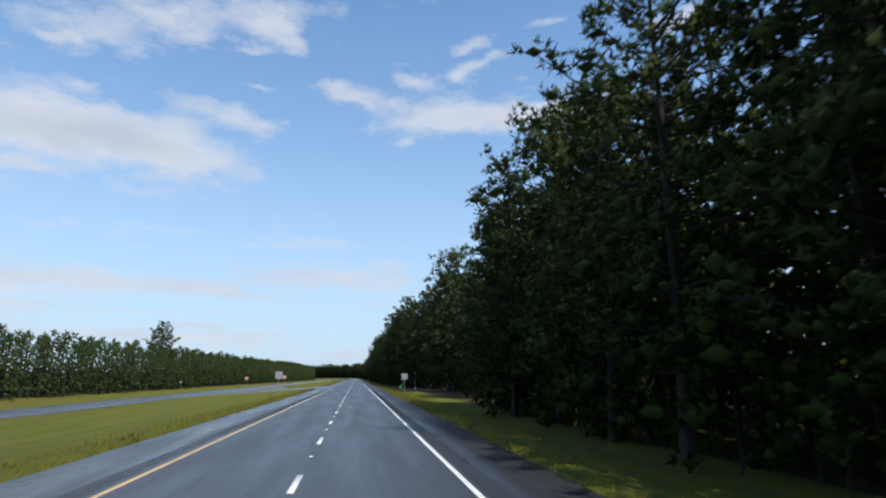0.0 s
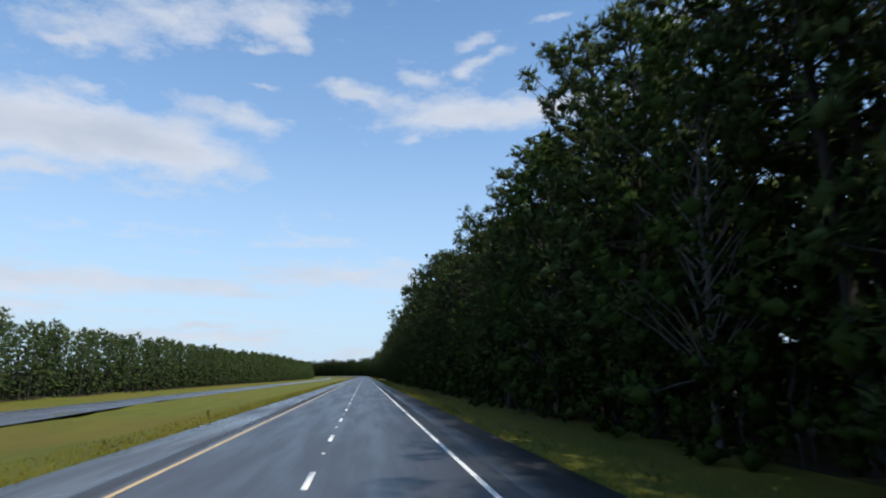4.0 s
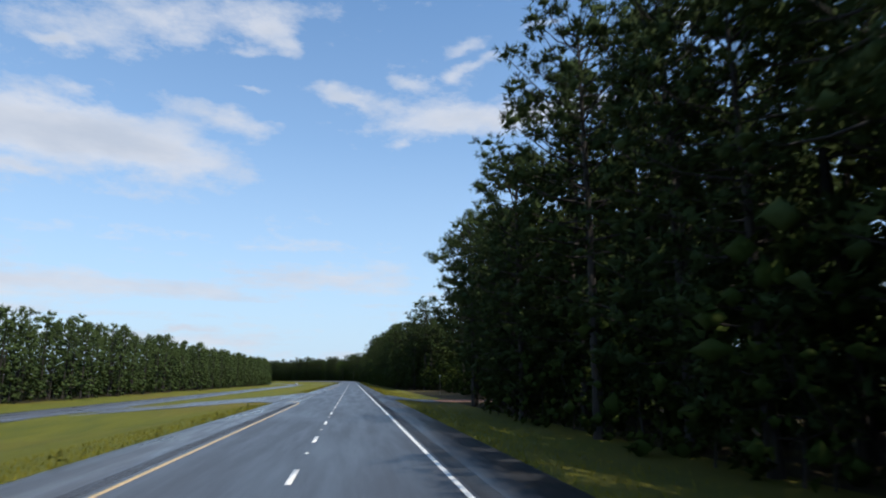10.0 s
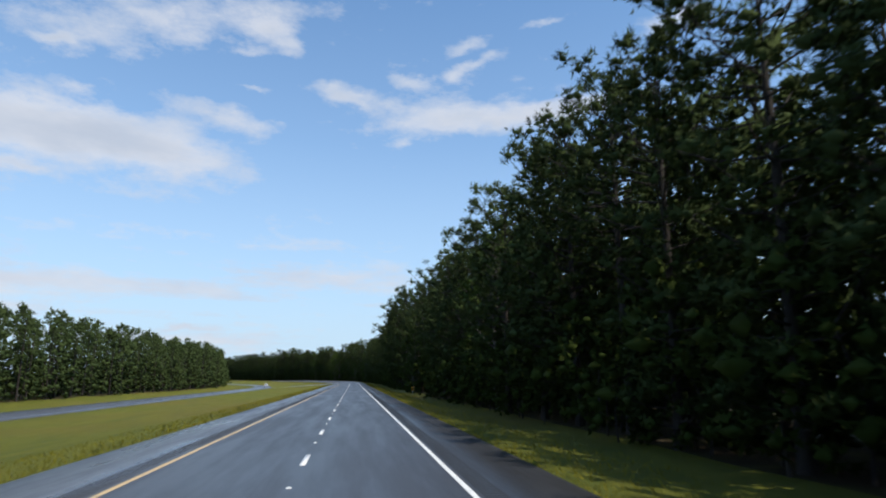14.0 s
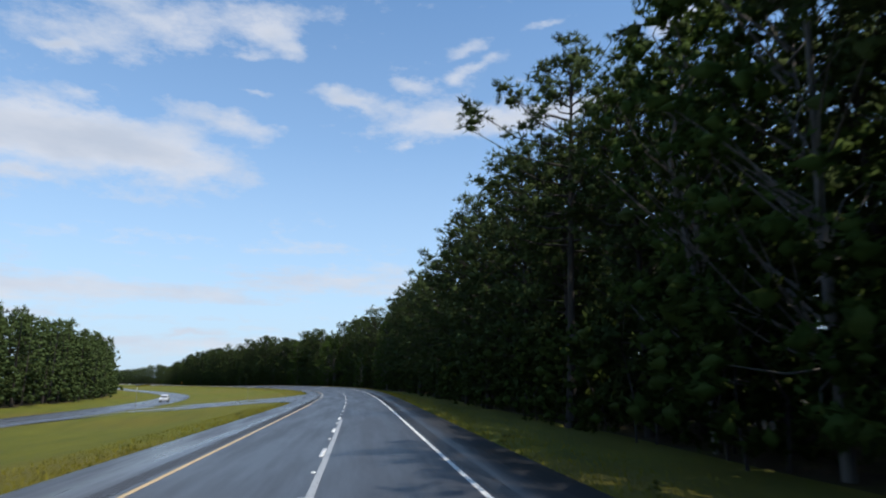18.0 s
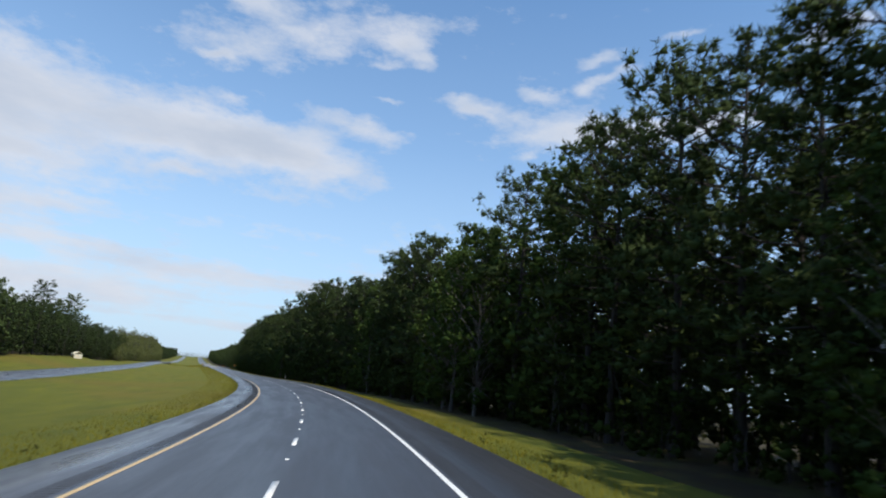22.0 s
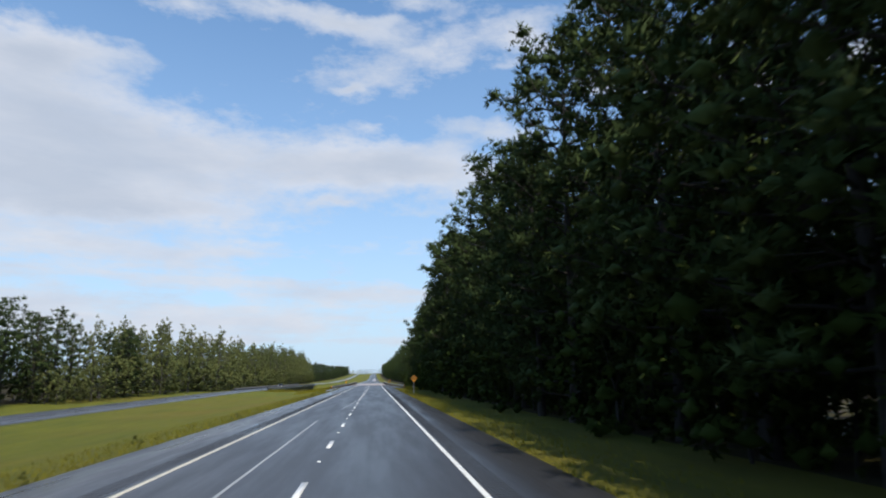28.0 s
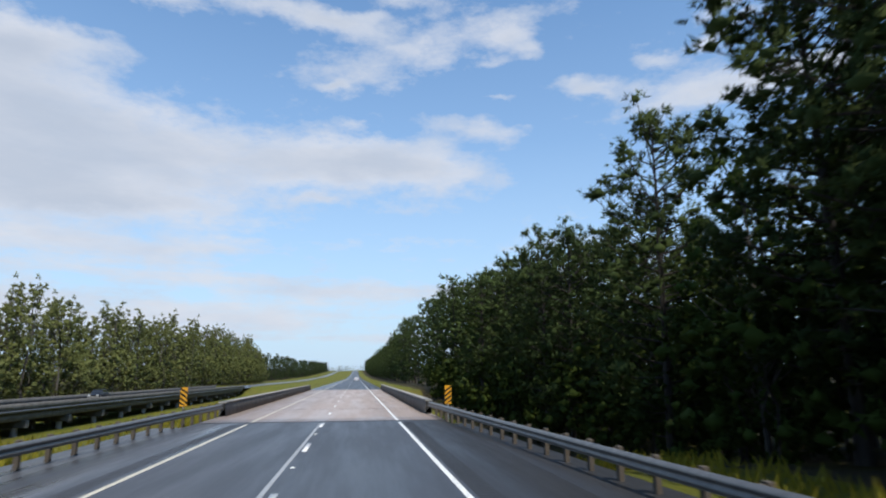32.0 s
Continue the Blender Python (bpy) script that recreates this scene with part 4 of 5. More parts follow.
M_GREENS = plain("green_plastic", (0.03, 0.26, 0.13), 0.5, vary=0.1)
M_CONC = plain("weathered_concrete", (0.30, 0.285, 0.26), 0.85, vary=0.28, scale=1.2)
# weathered tone of the near parapets; on the opposite bridge it stands for shade
M_DARKCONC = plain("weathered_shaded_concrete", (0.11, 0.105, 0.098), 0.85, vary=0.35, scale=1.5)
M_CREAM = plain("cream_boards", (0.66, 0.60, 0.46), 0.7, vary=0.1)
M_WEED = leaf_material("weed_leaves", (0.035, 0.05, 0.010), (0.13, 0.125, 0.03), 0.25, 1.0)
M_RUBBER = plain("tyre_rubber", (0.02, 0.02, 0.02), 0.8)
M_GLASS = plain("dark_glass", (0.02, 0.025, 0.03), 0.08, vary=0.02)


def box_bm(w, d, h, bevel=0.0, at_z=0.0):
    """Box of width w, depth d, height h standing on at_z."""
    bm = bmesh.new()
    bmesh.ops.create_cube(bm, size=1.0)
    for v in bm.verts:
        v.co = Vector((v.co.x * w, v.co.y * d, (v.co.z + 0.5) * h + at_z))
    if bevel:
        bmesh.ops.bevel(bm, geom=bm.edges[:], offset=bevel, segments=2, affect="EDGES", profile=0.6)
    return bm


def rod_bm(r, h, at_z=0.0, sides=8):
    bm = bmesh.new()
    bmesh.ops.create_cone(bm, cap_ends=True, segments=sides, radius1=r, radius2=r, depth=h, matrix=Matrix.Translation((0, 0, at_z + h / 2)))
    return bm


def bm_part(name, bm, mat, parent, label="", m=None):
    me = bpy.data.meshes.new(name)
    bm.to_mesh(me)
    bm.free()
    me.materials.append(mat)
    return part(name, me, parent, label, m)


def thing(name, label, category, m, group=""):
    ob = tagged(new(name), label, category, group)
    ob.matrix_basis = m
    return ob


# ---- road signs and posts ----
def square_sign(s, X, w, top, label):
    """Blank back of a square sign on one post."""
    t = thing("road_sign", label, "sign", spot(s, X))
    bm_part("post", box_bm(0.06, 0.06, top - 0.1, 0.008, -0.3), M_GALV, t)
    bm_part("panel", box_bm(w, 0.012, w, 0.004, top - w), M_SIGNBACK, t, m=pose(0, -0.045, 0))
    for z in (top - w * 0.8, top - w * 0.25):
        bm_part("bracket", box_bm(0.16, 0.02, 0.05, 0.004, z), M_GALV, t, m=pose(0, -0.062, 0))
    return t


square_sign(101.4, 8.6, 0.93, 2.95, "blank grey square sign panel on a thin steel post in grass")
square_sign(105.7, -11.5, 1.15, 3.35, "large blank grey square sign panel standing in the median grass")


def entry_sign(s, X, w, mid):
    """White square board with a red disc and bar, on a post, for drivers on the other road."""
    t = thing("entry_sign", "white sign board with red marking on a median post", "sign", spot(s, X, 12), "red and white boards in the median")
    bm_part("post", box_bm(0.05, 0.05, mid + w / 2 + 0.15, 0.006, -0.2), M_GALV, t)
    bm_part("board", box_bm(w, 0.012, w, 0.004, mid - w / 2), M_WHITES, t, m=pose(0, -0.04, 0))
    bm = bmesh.new()
    bmesh.ops.create_cone(bm, cap_ends=True, segments=24, radius1=w * 0.42, radius2=w * 0.42, depth=0.006, matrix=pose(0, -0.052, mid, 90, 0, 0))
    disc = bm_part("disc", bm, M_RED, t)
    bm_part("bar", box_bm(w * 0.58, 0.006, w * 0.14, 0.0, mid - w * 0.07), M_WHITES, disc, m=pose(0, -0.06, 0))
    return t


entry_sign(130.0, -20.6, 0.5, 2.7)
entry_sign(165.0, -17.1, 0.7, 2.7)


def pole(s, X, h, label, cap=None, r=0.028):
    t = thing("marker_pole", label, "pole", spot(s, X))
    bm_part("shaft", rod_bm(r, h + 0.2, -0.2), M_POST, t)
    if cap == "box":
        bm_part("box", box_bm(0.2, 0.16, 0.26, 0.02, h - 0.26), M_WHITES, t, "small white box", pose(0, -0.09, 0))
    elif cap == "collar":
        bm_part("collar", rod_bm(r * 1.5, 0.14, h * 0.55), M_WHITES, t)
        bm_part("foot_box", box_bm(0.34, 0.26, 0.44, 0.03, -0.05), M_WHITES, t, "white box at the foot", pose(0.02, -0.16, 0))
        bm_part("cap", rod_bm(r * 1.7, 0.12, h - 0.12), M_WHITES, t)
    else:
        bm_part("cap", rod_bm(r * 1.35, 0.2, h - 0.16), M_WHITES, t)
    return t


pole(123.0, 9.9, 2.8, "thin grey marker pole in the grass beside the wood")
pole(126.8, 12.6, 3.2, "grey pole with a white box at its foot", "collar")
pole(118.8, 9.3, 2.95, "grey pole with a white box near its top beside the drive", "box", 0.035)
pole(124.5, 15.0, 1.7, "short thin grey pole beside the wood")
pole(480.0, 14.0, 2.9, "grey pole with a small white box at the clearing", "box")
pole(813.6, 14.4, 2.9, "thin grey marker pole before the dark trees")
pole(816.0, -15.5, 2.6, "thin grey marker pole in the median grass")
pole(764.0, -22.0, 2.6, "thin grey marker pole at the end of the median")
pole(155.0, -39.5, 2.6, "pole with a white box beyond the opposite road", "box")
pole(1180.0, -27.6, 1.2, "short white-topped marker by the opposite road")


def pedestal(s, X):
    t = thing("utility_pedestal", "green plastic utility pedestal on a dark foot in grass", "utility box", spot(s, X))
    bm_part("foot", box_bm(0.2, 0.2, 0.6, 0.02, -0.2), M_BLACK, t)
    bm_part("cover", box_bm(0.3, 0.26, 0.62, 0.05, 0.4), M_GREENS, t)
    return t


pedestal(103.1, 8.05)


def mailbox(s, X):
    t = thing("mailbox", "white mailbox on a dark wooden post beside the drive", "mailbox", spot(s, X))
    bm_part("post", box_bm(0.1, 0.1, 1.0, 0.01, -0.2), M_WOODPOST, t)
    bm_part("box", box_bm(0.18, 0.45, 0.2, 0.07, 0.8), M_WHITES, t)
    bm_part("door", box_bm(0.15, 0.01, 0.16, 0.003, 0.82), M_SIGNBACK, t, m=pose(0, -0.232, 0))
    return t


mailbox(116.6, 14.5)


def object_marker(s, X, base, color, other, label, w=0.34, h=0.95, lean=0, flip=1, z=None):
    """Upright striped panel on a post."""
    t = thing("object_marker", label, "marker", spot(s, X, lean, z=z), "striped object markers")
    deep_foot = 0.25 if z is None else 2.6
    bm_part("post", box_bm(0.05, 0.04, base + h - 0.15 + deep_foot, 0.006, -deep_foot), M_GALV, t)
    panel = bm_part("panel", box_bm(w, 0.01, h, 0.003, base), color, t, m=pose(0, -0.032, 0))
    n = 4
    for i in range(n):
        z = base + h * (i + 0.5) / n
        a, b = z - h / n * 0.5, z
        bm = bmesh.new()
        drop = h / n * 1.1
        vs = [bm.verts.new(p) for p in ((-w / 2 + 0.004, -0.0075, max(base, a + (drop / 2 if flip > 0 else -drop / 2))), (w / 2 - 0.004, -0.0075, max(base, a - (drop / 2 if flip > 0 else -drop / 2))),
                                        (w / 2 - 0.004, -0.0075, max(base, b - (drop / 2 if flip > 0 else -drop / 2))), (-w / 2 + 0.004, -0.0075, min(base + h, b + (drop / 2 if flip > 0 else -drop / 2))))]
        bm.faces.new(vs)
        bmesh.ops.solidify(bm, geom=bm.faces[:], thickness=0.003)
        bm_part("stripe", bm, other, panel)
    return t


object_marker(631.1, 9.6, 0.55, M_YELLOWS, M_BLACK, "yellow and black striped object marker in the verge", w=0.3, h=0.6, flip=1)
object_marker(329.6, 11.0, 0.35, M_RED, M_WHITES, "red and white striped marker before the dark trees", w=0.3, flip=-1)
object_marker(994.8, 8.2, 0.5, M_BLACK, M_WHITES, "narrow black and white striped marker at the grass edge", w=0.2, h=0.9, flip=-1)
object_marker(1256.6, 5.6, 0.55, M_YELLOWS, M_BLACK, "yellow and black striped marker at the bridge parapet", w=0.32, h=0.85, flip=-1, z=0.0)
object_marker(1257.2, -6.5, 0.55, M_YELLOWS, M_BLACK, "yellow and black striped marker at the bridge parapet", w=0.32, h=0.85, flip=1, z=0.0)


def warning_sign(s, X):
    """Orange diamond on a steel post, with three lines of writing too small to read."""
    t = thing("warning_sign", "orange diamond warning sign on a pale steel post", "sign", spot(s, X))
    bm_part("post", box_bm(0.06, 0.05, 2.1, 0.006, -0.3), M_GALV, t)
    plate = bm_part("plate", box_bm(0.64, 0.012, 0.64, 0.03, -0.32), M_ORANGE, t, m=pose(0, -0.035, 1.95, 0, 45, 0))
    for k, (wd, z) in enumerate(((0.28, 0.14), (0.44, 0.0), (0.3, -0.14))):
        bm_part("writing_bar", box_bm(wd, 0.004, 0.06, 0.0, z - 0.03), M_BLACK, plate, m=pose(0, -0.009, 0, 0, -45, 0))
    return t


warning_sign(1158.4, 6.25)


# ---- guard rails ----
def w_beam(points, name="beam"):
    """Corrugated steel beam through (s, X, z) points; real thickness."""
    prof = [(-0.035, 0.0), (0.02, 0.045), (0.045, 0.075), (0.02, 0.105), (-0.015, 0.135), (0.02, 0.165), (0.045, 0.195), (0.02, 0.225), (-0.035, 0.265)]
    P = np.array(points, float)
    n = 40
    s = np.linspace(P[0, 0], P[-1, 0], n)
    X = np.interp(s, P[:, 0], P[:, 1])
    z = np.interp(s, P[:, 0], P[:, 2])
    side = -1 if X.mean() > 0 else 1
    V = []
    for off in (0.0, -0.012):
        for d, h in prof:
            V.append(np.stack(at(s, X + side * (d + off), z + h), -1))
    V = np.stack(V, 1)
    c, m = V.shape[1], len(prof)
    F = []
    for i in range(n - 1):
        for j in list(range(m - 1)) + list(range(m, 2 * m - 1)):
            a = i * c + j
            F.append((a, a + 1, a + c + 1, a + c))
        for j, k in ((0, m), (m - 1, 2 * m - 1)):
            a, b = i * c + j, i * c + k
            F.append((a, b, b + c, a + c))
    return mesh_of(name, V.reshape(-1, 3), F, M_RAIL)


def guard_rail(points, label, spacing=1.28):
    t = tagged(new("guard_rail"), label, "guard rail", "guard rails at the bridge")
    part("beam", w_beam(points), t)
    P = np.array(points, float)
    side = 1 if P[:, 1].mean() > 0 else -1
    post = None
    for s in np.arange(P[0, 0] + 0.6, P[-1, 0] - 0.3, spacing):
        X = float(np.interp(s, P[:, 0], P[:, 1]))
        z = float(np.interp(s, P[:, 0], P[:, 2]))
        m = spot(s, X + side * 0.2, 0, z=z + 0.3)
        if post is None:
            bm = box_bm(0.10, 0.14, 1.12, 0.015, -1.13)
            post = bpy.data.meshes.new("post")
            bm.to_mesh(post)
            bm.free()
            post.materials.append(M_WOODPOST)
            bm = box_bm(0.1, 0.12, 0.26, 0.01, -0.3)
            block = bpy.data.meshes.new("block")
            bm.to_mesh(block)
            bm.free()
            block.materials.append(M_WOODPOST)
        p = part("post", post, t, m=m)
        part("block", block, p, m=pose(-side * 0.11, 0, 0))
    # striped end piece
    s0, X0, z0 = P[0]
    end = bm_part("end_plate", box_bm(0.36, 0.05, 0.4, 0.05, 0.0), M_YELLOWS, t, "yellow and black chevron end plate", spot(s0 - 0.05, X0, z=z0 - 0.06))
    for i in range(3):
        bm_part("stripe", box_bm(0.07, 0.006, 0.34, 0.0, 0.03), M_BLACK, end, m=pose(-0.11 + 0.11 * i, -0.03, 0, 0, 20 * side, 0))
    return t


guard_rail([(1213, 7.7, 0.14), (1222, 7.0, 0.24), (1236, 5.9, 0.3), (1248, 5.3, 0.32), (1258.4, 4.85, 0.34)], "grey steel guard rail on wooden posts before the bridge")
guard_rail([(1201, -6.9, 0.16), (1222, -6.0, 0.28), (1245, -5.35, 0.32), (1258.4, -5.0, 0.34)], "grey steel guard rail on wooden posts before the bridge")


# ---- the bridges ----
def swept(name, s0, s1, prof, mat, zf, step=3.0):
    """Closed profile of (X, z) swept along the road."""
    n = max(2, int((s1 - s0) / step) + 1)
    s = np.linspace(s0, s1, n)
    V = np.stack([np.stack(at(s, np.full_like(s, X), zf(s) + z), -1) for X, z in prof], 1)
    c = len(prof)
    F = []
    for i in range(n - 1):
        for j in range(c):
            k = (j + 1) % c
            F.append((i * c + j, i * c + k, (i + 1) * c + k, (i + 1) * c + j))
    for i in (0, n - 1):
        for j in range(1, c - 2, 2):
            F.append((i * c, i * c + j, i * c + j + 1, i * c + min(j + 2, c - 1)))
    U = np.stack([np.array([X for X, _ in prof])[None].repeat(n, 0), s[:, None].repeat(c, 1)], -1)
    return mesh_of(name, V.reshape(-1, 3), F, mat, U.reshape(-1, 2))


flat = lambda s: np.zeros_like(s)
bridge = tagged(new("bridge"), "low concrete bridge with dark weathered parapets over a creek", "bridge", kind="structure")
part("deck", swept("deck", BRIDGE_A, BRIDGE_B, [(-5.12, 0.0), (5.05, 0.0), (5.05, -0.55), (-5.12, -0.55)], M_DECK, flat), bridge, "pale reddish worn concrete deck")
for sgn, X in ((1, 4.72), (-1, -4.86)):
    wall = part("parapet", swept("parapet", BRIDGE_A + 4.5, BRIDGE_B, [(X, 0.003), (X + sgn * 0.03, 0.45), (X + sgn * 0.05, 0.62), (X + sgn * 0.33, 0.62), (X + sgn * 0.33, 0.003)][::sgn], M_DARKCONC, flat), bridge)
    part("coping", swept("coping", BRIDGE_A + 4.5, BRIDGE_B, [(X + sgn * 0.0, 0.625), (X + sgn * 0.0, 0.69), (X + sgn * 0.37, 0.69), (X + sgn * 0.37, 0.625)][::sgn], M_CONC, flat), wall)
part("joint", strip("joint", BRIDGE_A - 0.2, BRIDGE_A + 0.12, (-5.1, 0, 5.0), M_GROOVE, lambda s, X: road_z(s, X) + 0.005, 0.1), bridge)
for sj in np.arange(BRIDGE_A + 10, BRIDGE_B - 2, 10.0):
    part("joint", strip("joint", sj, sj + 0.12, (-4.8, 0, 4.7), M_GROOVE, lambda s, X: road_z(s, X) + 0.005, 0.1), bridge)
for sb in np.arange(BRIDGE_A + 8, BRIDGE_B, 12.0):
    bm_part("pier", box_bm(9.6, 0.7, 2.6, 0.05, -3.1), M_CONC, bridge, m=spot(sb, 0.0, z=0.0))

left_bridge = tagged(new("opposite_bridge"), "long low concrete bridge of the opposite road on stubby piers", "bridge", kind="structure")
zl_f = lambda s: left_level(s)
part("deck", swept("deck", *LEFT_DECK, [(-36.4, 0.006), (-28.6, 0.006), (-28.6, -0.2), (-36.4, -0.2)], M_OLD, zl_f), left_bridge)
# dark tone puts the shadow on the bridge's near side into the colour
for X in (-29.2, -31.4, -33.6, -35.8):
    part("girder", swept("girder", *LEFT_DECK, [(X - 0.2, -0.21), (X + 0.2, -0.21), (X + 0.2, -0.95), (X - 0.2, -0.95)], M_DARKCONC, zl_f), left_bridge)
for sgn, X in ((1, -28.95), (-1, -36.05)):
    part("parapet", swept("parapet", LEFT_DECK[0] - (14 if sgn < 0 else 4), LEFT_DECK[1], [(X, 0.01), (X, 0.6), (X + sgn * 0.3, 0.6), (X + sgn * 0.3, 0.01)][::sgn], M_DARKCONC, zl_f), left_bridge)
for sb in np.arange(LEFT_DECK[0] + 5, LEFT_DECK[1] - 2, 9.0):
    pier = bm_part("pier", box_bm(7.4, 0.7, 0.7, 0.05, -1.66), M_DARKCONC, left_bridge, m=spot(sb, -32.5, z=float(left_level(sb))))
    for dx in (-2.6, 0.0, 2.6):
        bm_part("column", rod_bm(0.3, 3.0, -4.6, 10), M_CONC, pier, m=pose(dx, 0, 0))


# ---- shed by the left wood ----
def shed(s, X):
    t = thing("shed", "small pale shed with a pitched roof before the wood", "shed", spot(s, X, 25))
    body = box_bm(3.0, 3.6, 1.9, 0.03, -0.3)
    bm_part("wall", body, M_CREAM, t)
    bm = bmesh.new()
    pts = [(-1.7, -1.95, 1.55), (0, -1.95, 2.6), (1.7, -1.95, 1.55), (1.7, -1.95, 1.67), (0, -1.95, 2.74), (-1.7, -1.95, 1.67)]
    a = [bm.verts.new(p) for p in pts]
    b = [bm.verts.new((x, -y, z)) for x, y, z in pts]
    for i in range(6):
        j = (i + 1) % 6
        bm.faces.new((a[i], a[j], b[j], b[i]))
    for q in ((0, 1, 4, 5), (1, 2, 3, 4)):
        bm.faces.new([a[i] for i in q])
        bm.faces.new([b[i] for i in reversed(q)])
    bm_part("roof", bm, M_CREAM, t)
    bm_part("door", box_bm(0.8, 0.04, 1.4, 0.01, -0.1), M_CREAM, t, m=pose(0.2, -1.82, 0))
    return t


shed(1073.0, -46.0).scale = (0.78, 0.78, 0.72)


# ---- scraps and weeds along the road ----
def scrap(s, X, turn, size):
    """Curled strip of torn tyre lying on the shoulder."""
    t = thing("tyre_scrap", "black curled strip of torn tyre on the wet shoulder", "debris", spot(s, X, turn, z=float(road_z(s, X)) + 0.004), "tyre scraps")
    a = np.linspace(-1.1, 1.3, 9)
    bm = bmesh.new()
    rows = []
    for k, v in enumerate(a):
        wd = size * (0.16 + 0.05 * math.sin(5 * v))
        z = 0.02 + size * 0.10 * (1 + math.cos(3.1 * v)) * 0.5
        rows.append([bm.verts.new((size * v * 0.5, -wd + 0.08 * v * size, z)), bm.verts.new((size * v * 0.5, wd + 0.08 * v * size, z * 0.7))])
    for i, j in zip(rows, rows[1:]):
        bm.faces.new((i[0], i[1], j[1], j[0]))
    bmesh.ops.solidify(bm, geom=bm.faces[:], thickness=0.018)
    bm_part("strip", bm, M_RUBBER, t)
    return t


scrap(976.4, -4.45, 20, 0.42)
scrap(978.6, -4.7, -30, 0.3)
scrap(1010.0, 4.2, 60, 0.35)

WEEDS = [broadleaf(90 + i, 0.5, 0.02, 0.30, 5, 14, 0.09, False) for i in range(4)]
weedy = []
for a, b in ((-4, 104), (142, 440), (478, 755), (800, 1205)):
    s = float(a)
    while s < b:
        weedy.append((s, -5.2 - abs(rng.normal(0, 0.18)), rng.uniform(0.35, 1.0) * (1.0 if rng.random() < 0.08 else 0.7), int(rng.integers(4))))
        s += float(rng.exponential(2.6)) + 0.4
for a, b in ((-4, 106), (124, 446), (463, 1205)):
    s = float(a)
    while s < b:
        weedy.append((s, 5.25 + abs(rng.normal(0, 0.5)), rng.uniform(0.3, 0.8), int(rng.integers(4))))
        s += float(rng.exponential(6.0)) + 1.0
thicket("weeds", WEEDS, weedy, M_BARK, M_WEED, "dark ragged weeds along the pavement edge", "weeds")


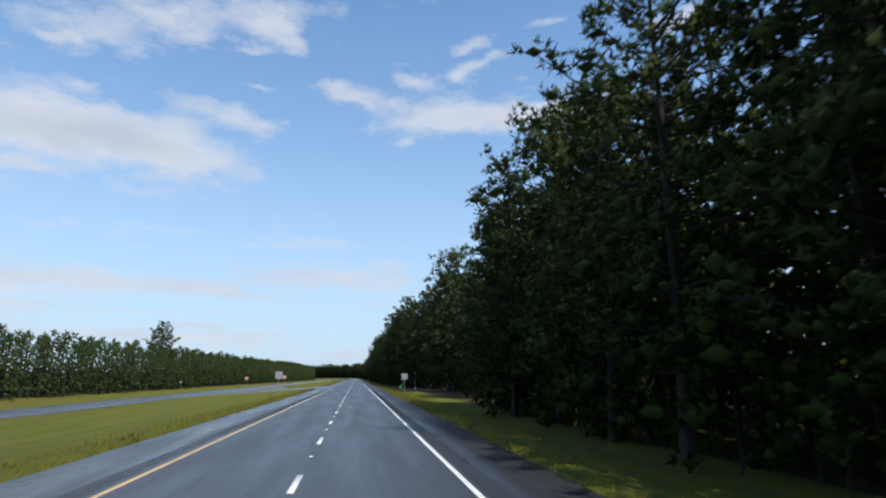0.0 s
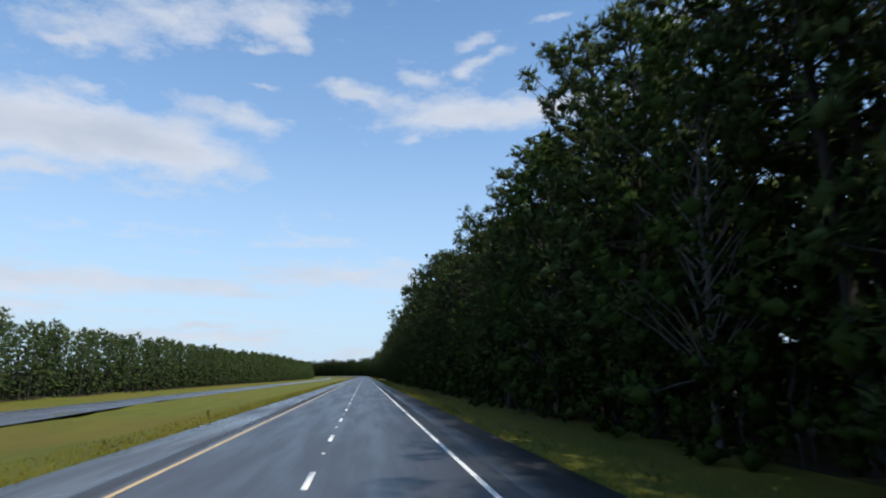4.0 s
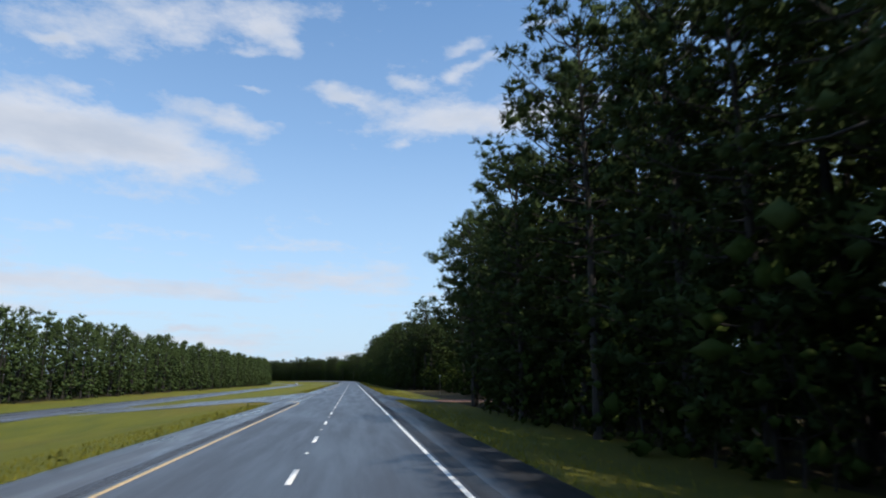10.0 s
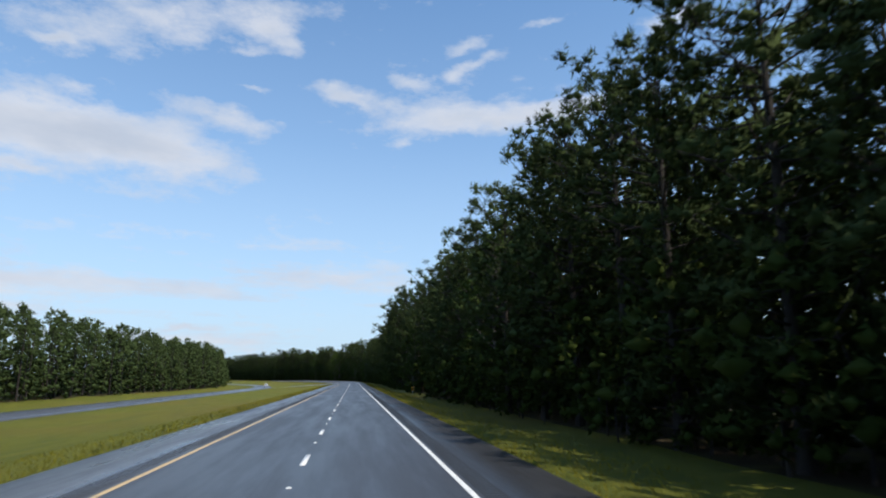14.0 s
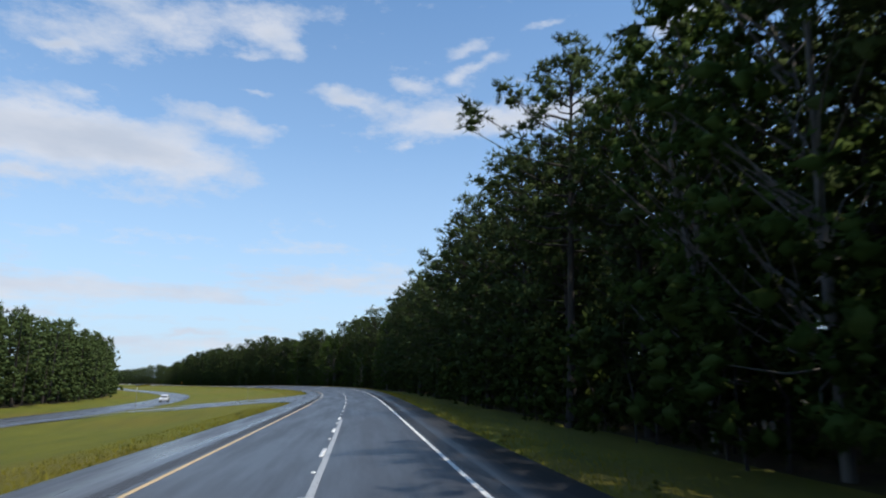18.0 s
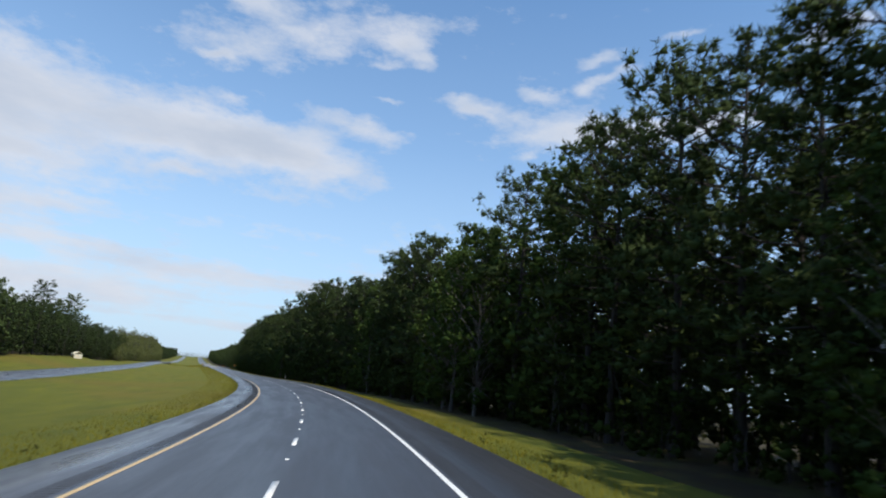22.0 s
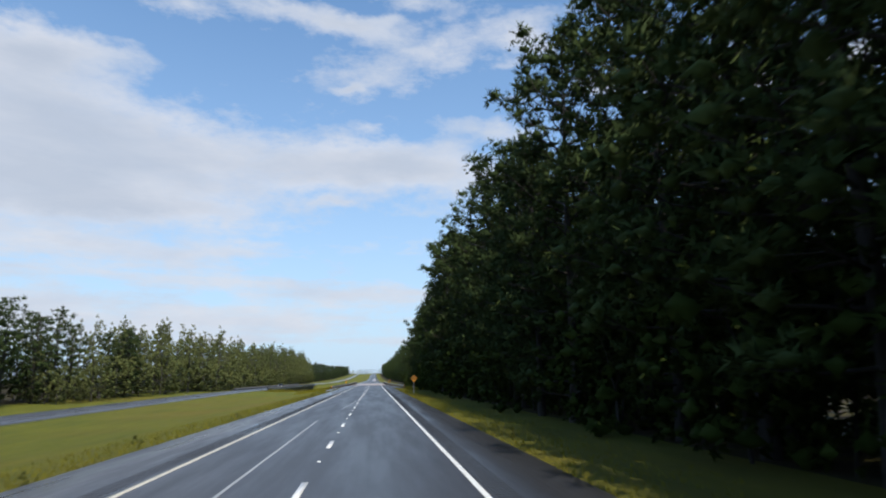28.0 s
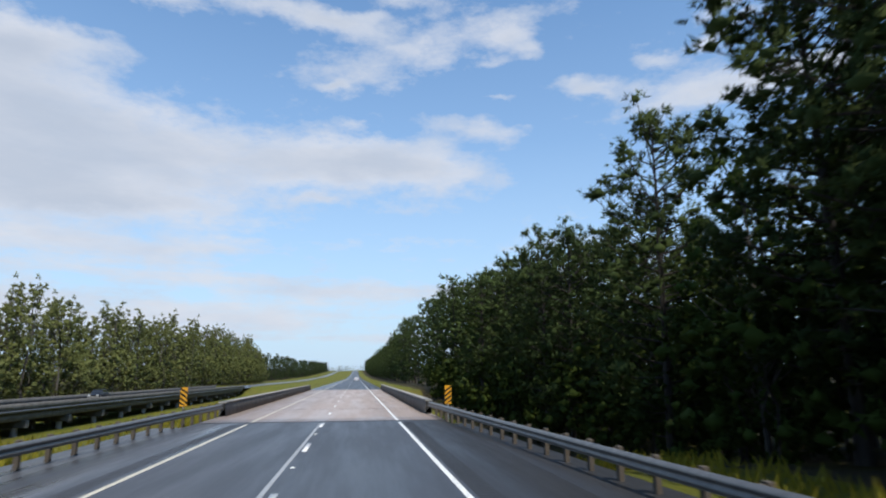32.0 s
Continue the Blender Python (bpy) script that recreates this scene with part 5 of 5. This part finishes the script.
# ---- vehicles on the road ----
def vehicle(name, s, X, turn, color, pickup, label):
    """Small car or pickup: shaped body, cabin, glass, wheels, lights. Faces -y before turning."""
    t = thing(name, label, "car", spot(s, X, turn, z=(float(road_z(s, X)) if X > -6 else float(left_level(s))) + 0.004))
    L, W, k = 3.3, 1.5, 0.80
    paint_m = plain("car_paint", color, 0.25, 0.2, 0.03)

    def hull(profile, half, taper):
        bm = bmesh.new()
        rows = []
        for side in (-1, 1):
            rows.append([bm.verts.new((side * (half - taper * max(0.0, (z - 0.75)) * 0.5), y, z)) for y, z in profile])
        n = len(profile)
        for i in range(n):
            j = (i + 1) % n
            bm.faces.new((rows[0][i], rows[0][j], rows[1][j], rows[1][i]))
        bm.faces.new(rows[0][::-1])
        bm.faces.new(rows[1])
        bmesh.ops.recalc_face_normals(bm, faces=bm.faces[:])
        bmesh.ops.bevel(bm, geom=bm.edges[:], offset=0.045, segments=2, affect="EDGES", profile=0.6)
        return bm

    if pickup:
        prof = [(-L / 2, 0.28), (-L / 2, 0.72), (-L / 2 + 0.85, 0.84), (L / 2, 0.84), (L / 2, 0.30)]
        cab = [(-0.78, 0.80), (-0.36, 1.36), (0.42, 1.36), (0.52, 0.80)]
    else:
        prof = [(-L / 2, 0.26), (-L / 2, 0.66), (-L / 2 + 0.75, 0.80), (L / 2 - 0.05, 0.86), (L / 2, 0.30)]
        cab = [(-0.85, 0.77), (-0.3, 1.28), (1.15, 1.28), (1.5, 0.82)]
    bm_part("body", hull(prof, W / 2, 0.0), paint_m, t)
    bm_part("cabin", hull(cab, W / 2 - 0.06, 0.35), paint_m, t)
    y0, z0, y1, z1 = cab[0][0], cab[0][1] + 0.06, cab[1][0], cab[1][1] - 0.07
    ang = math.degrees(math.atan2(y1 - y0, z1 - z0))
    ln = math.hypot(y1 - y0, z1 - z0)
    bm_part("windscreen", box_bm(W - 0.42, 0.02, ln, 0.01), M_GLASS, t, m=pose(0, y0 - 0.012, z0, -ang, 0, 0))
    for sd in (-1, 1):
        bm_part("side_window", box_bm(0.02, (cab[2][0] - cab[1][0]) * 0.9, 0.3, 0.01, 0.93), M_GLASS, t, m=pose(sd * (W / 2 - 0.10), (cab[1][0] + cab[2][0]) / 2, 0))
        bm_part("headlight", box_bm(0.26, 0.05, 0.13, 0.02, 0.52), M_WHITES, t, m=pose(sd * 0.52, -L / 2 + 0.0, 0))
        bm_part("tail_light", box_bm(0.14, 0.05, 0.24, 0.02, 0.5), M_RED, t, m=pose(sd * 0.62, L / 2, 0))
        for y in (-L / 2 + 0.62, L / 2 - 0.66):
            bm = bmesh.new()
            bmesh.ops.create_cone(bm, cap_ends=True, segments=20, radius1=0.3, radius2=0.3, depth=0.2, matrix=pose(0, 0, 0, 0, 90, 0))
            wheel = bm_part("wheel", bm, M_RUBBER, t, m=pose(sd * (W / 2 - 0.06), y, 0.3))
            bm = bmesh.new()
            bmesh.ops.create_cone(bm, cap_ends=True, segments=16, radius1=0.17, radius2=0.14, depth=0.22, matrix=pose(0, 0, 0, 0, 90, 0))
            bm_part("rim", bm, M_GALV, wheel)
    bm_part("bumper", box_bm(W - 0.1, 0.12, 0.16, 0.03, 0.28), M_POST, t, m=pose(0, -L / 2 - 0.02, 0))
    if pickup:
        bm_part("bed", box_bm(W - 0.22, 1.0, 0.04, 0.01, 0.845), M_BLACK, t, m=pose(0, 1.08, 0))
    return t


vehicle("pickup_truck", 826.0, -31.2, 0, (0.62, 0.63, 0.65), True, "silver pickup truck on the opposite road")
vehicle("car", 1318.0, -33.0, 0, (0.02, 0.021, 0.024), False, "black car on the opposite bridge")
vehicle("pickup_truck", 1450.0, 1.5, 180, (0.6, 0.6, 0.6), True, "white pickup truck far ahead in the lane")

# ---- grass blades along the pavement edges ----
def grass(name, bands, label):
    V = []
    for s0, s1, x0, x1, dens, h in bands:
        n = int((s1 - s0) * abs(x1 - x0) * dens)
        s, X = rng.uniform(s0, s1, n), x0 + (x1 - x0) * rng.random(n) ** 1.7
        x, y, z = at(s, X)
        p = np.stack([x, y, z], -1)
        a = rng.uniform(0, 2 * np.pi, n)
        side = np.stack([np.cos(a), np.sin(a), np.zeros(n)], -1)
        hh = h * rng.uniform(0.5, 1.5, n)[:, None]
        lean = rng.normal(0, 0.4, (n, 3)) * (1, 1, 0)
        wd = hh * 0.13
        V.append(np.stack([p - side * wd, p + side * wd, p + (lean + (0, 0, 1)) * hh], 1).reshape(-1, 3))
    V = np.concatenate(V)
    return tagged(new(name, mesh_of(name, V, np.arange(len(V)).reshape(-1, 3), M_BLADE)), label, "grass", kind="stuff")


bands = []
for a, b in ((-5, 108), (124, 446), (463, 1205)):
    bands.append((a, b, 5.06, 9.5, 20, 0.10))
for a, b in ((-5, 103), (143, 438), (480, 753), (800, 1200)):
    bands.append((a, b, -5.14, -9.0, 20, 0.10))
bands += [(1200, 1250, 7.9, 11, 25, 0.35), (1200, 1256, -7.2, -14, 18, 0.3), (1240, 1320, -7, -26, 6, 0.5)]
grass("grass", bands, "uneven yellow-green grass along the pavement edge")
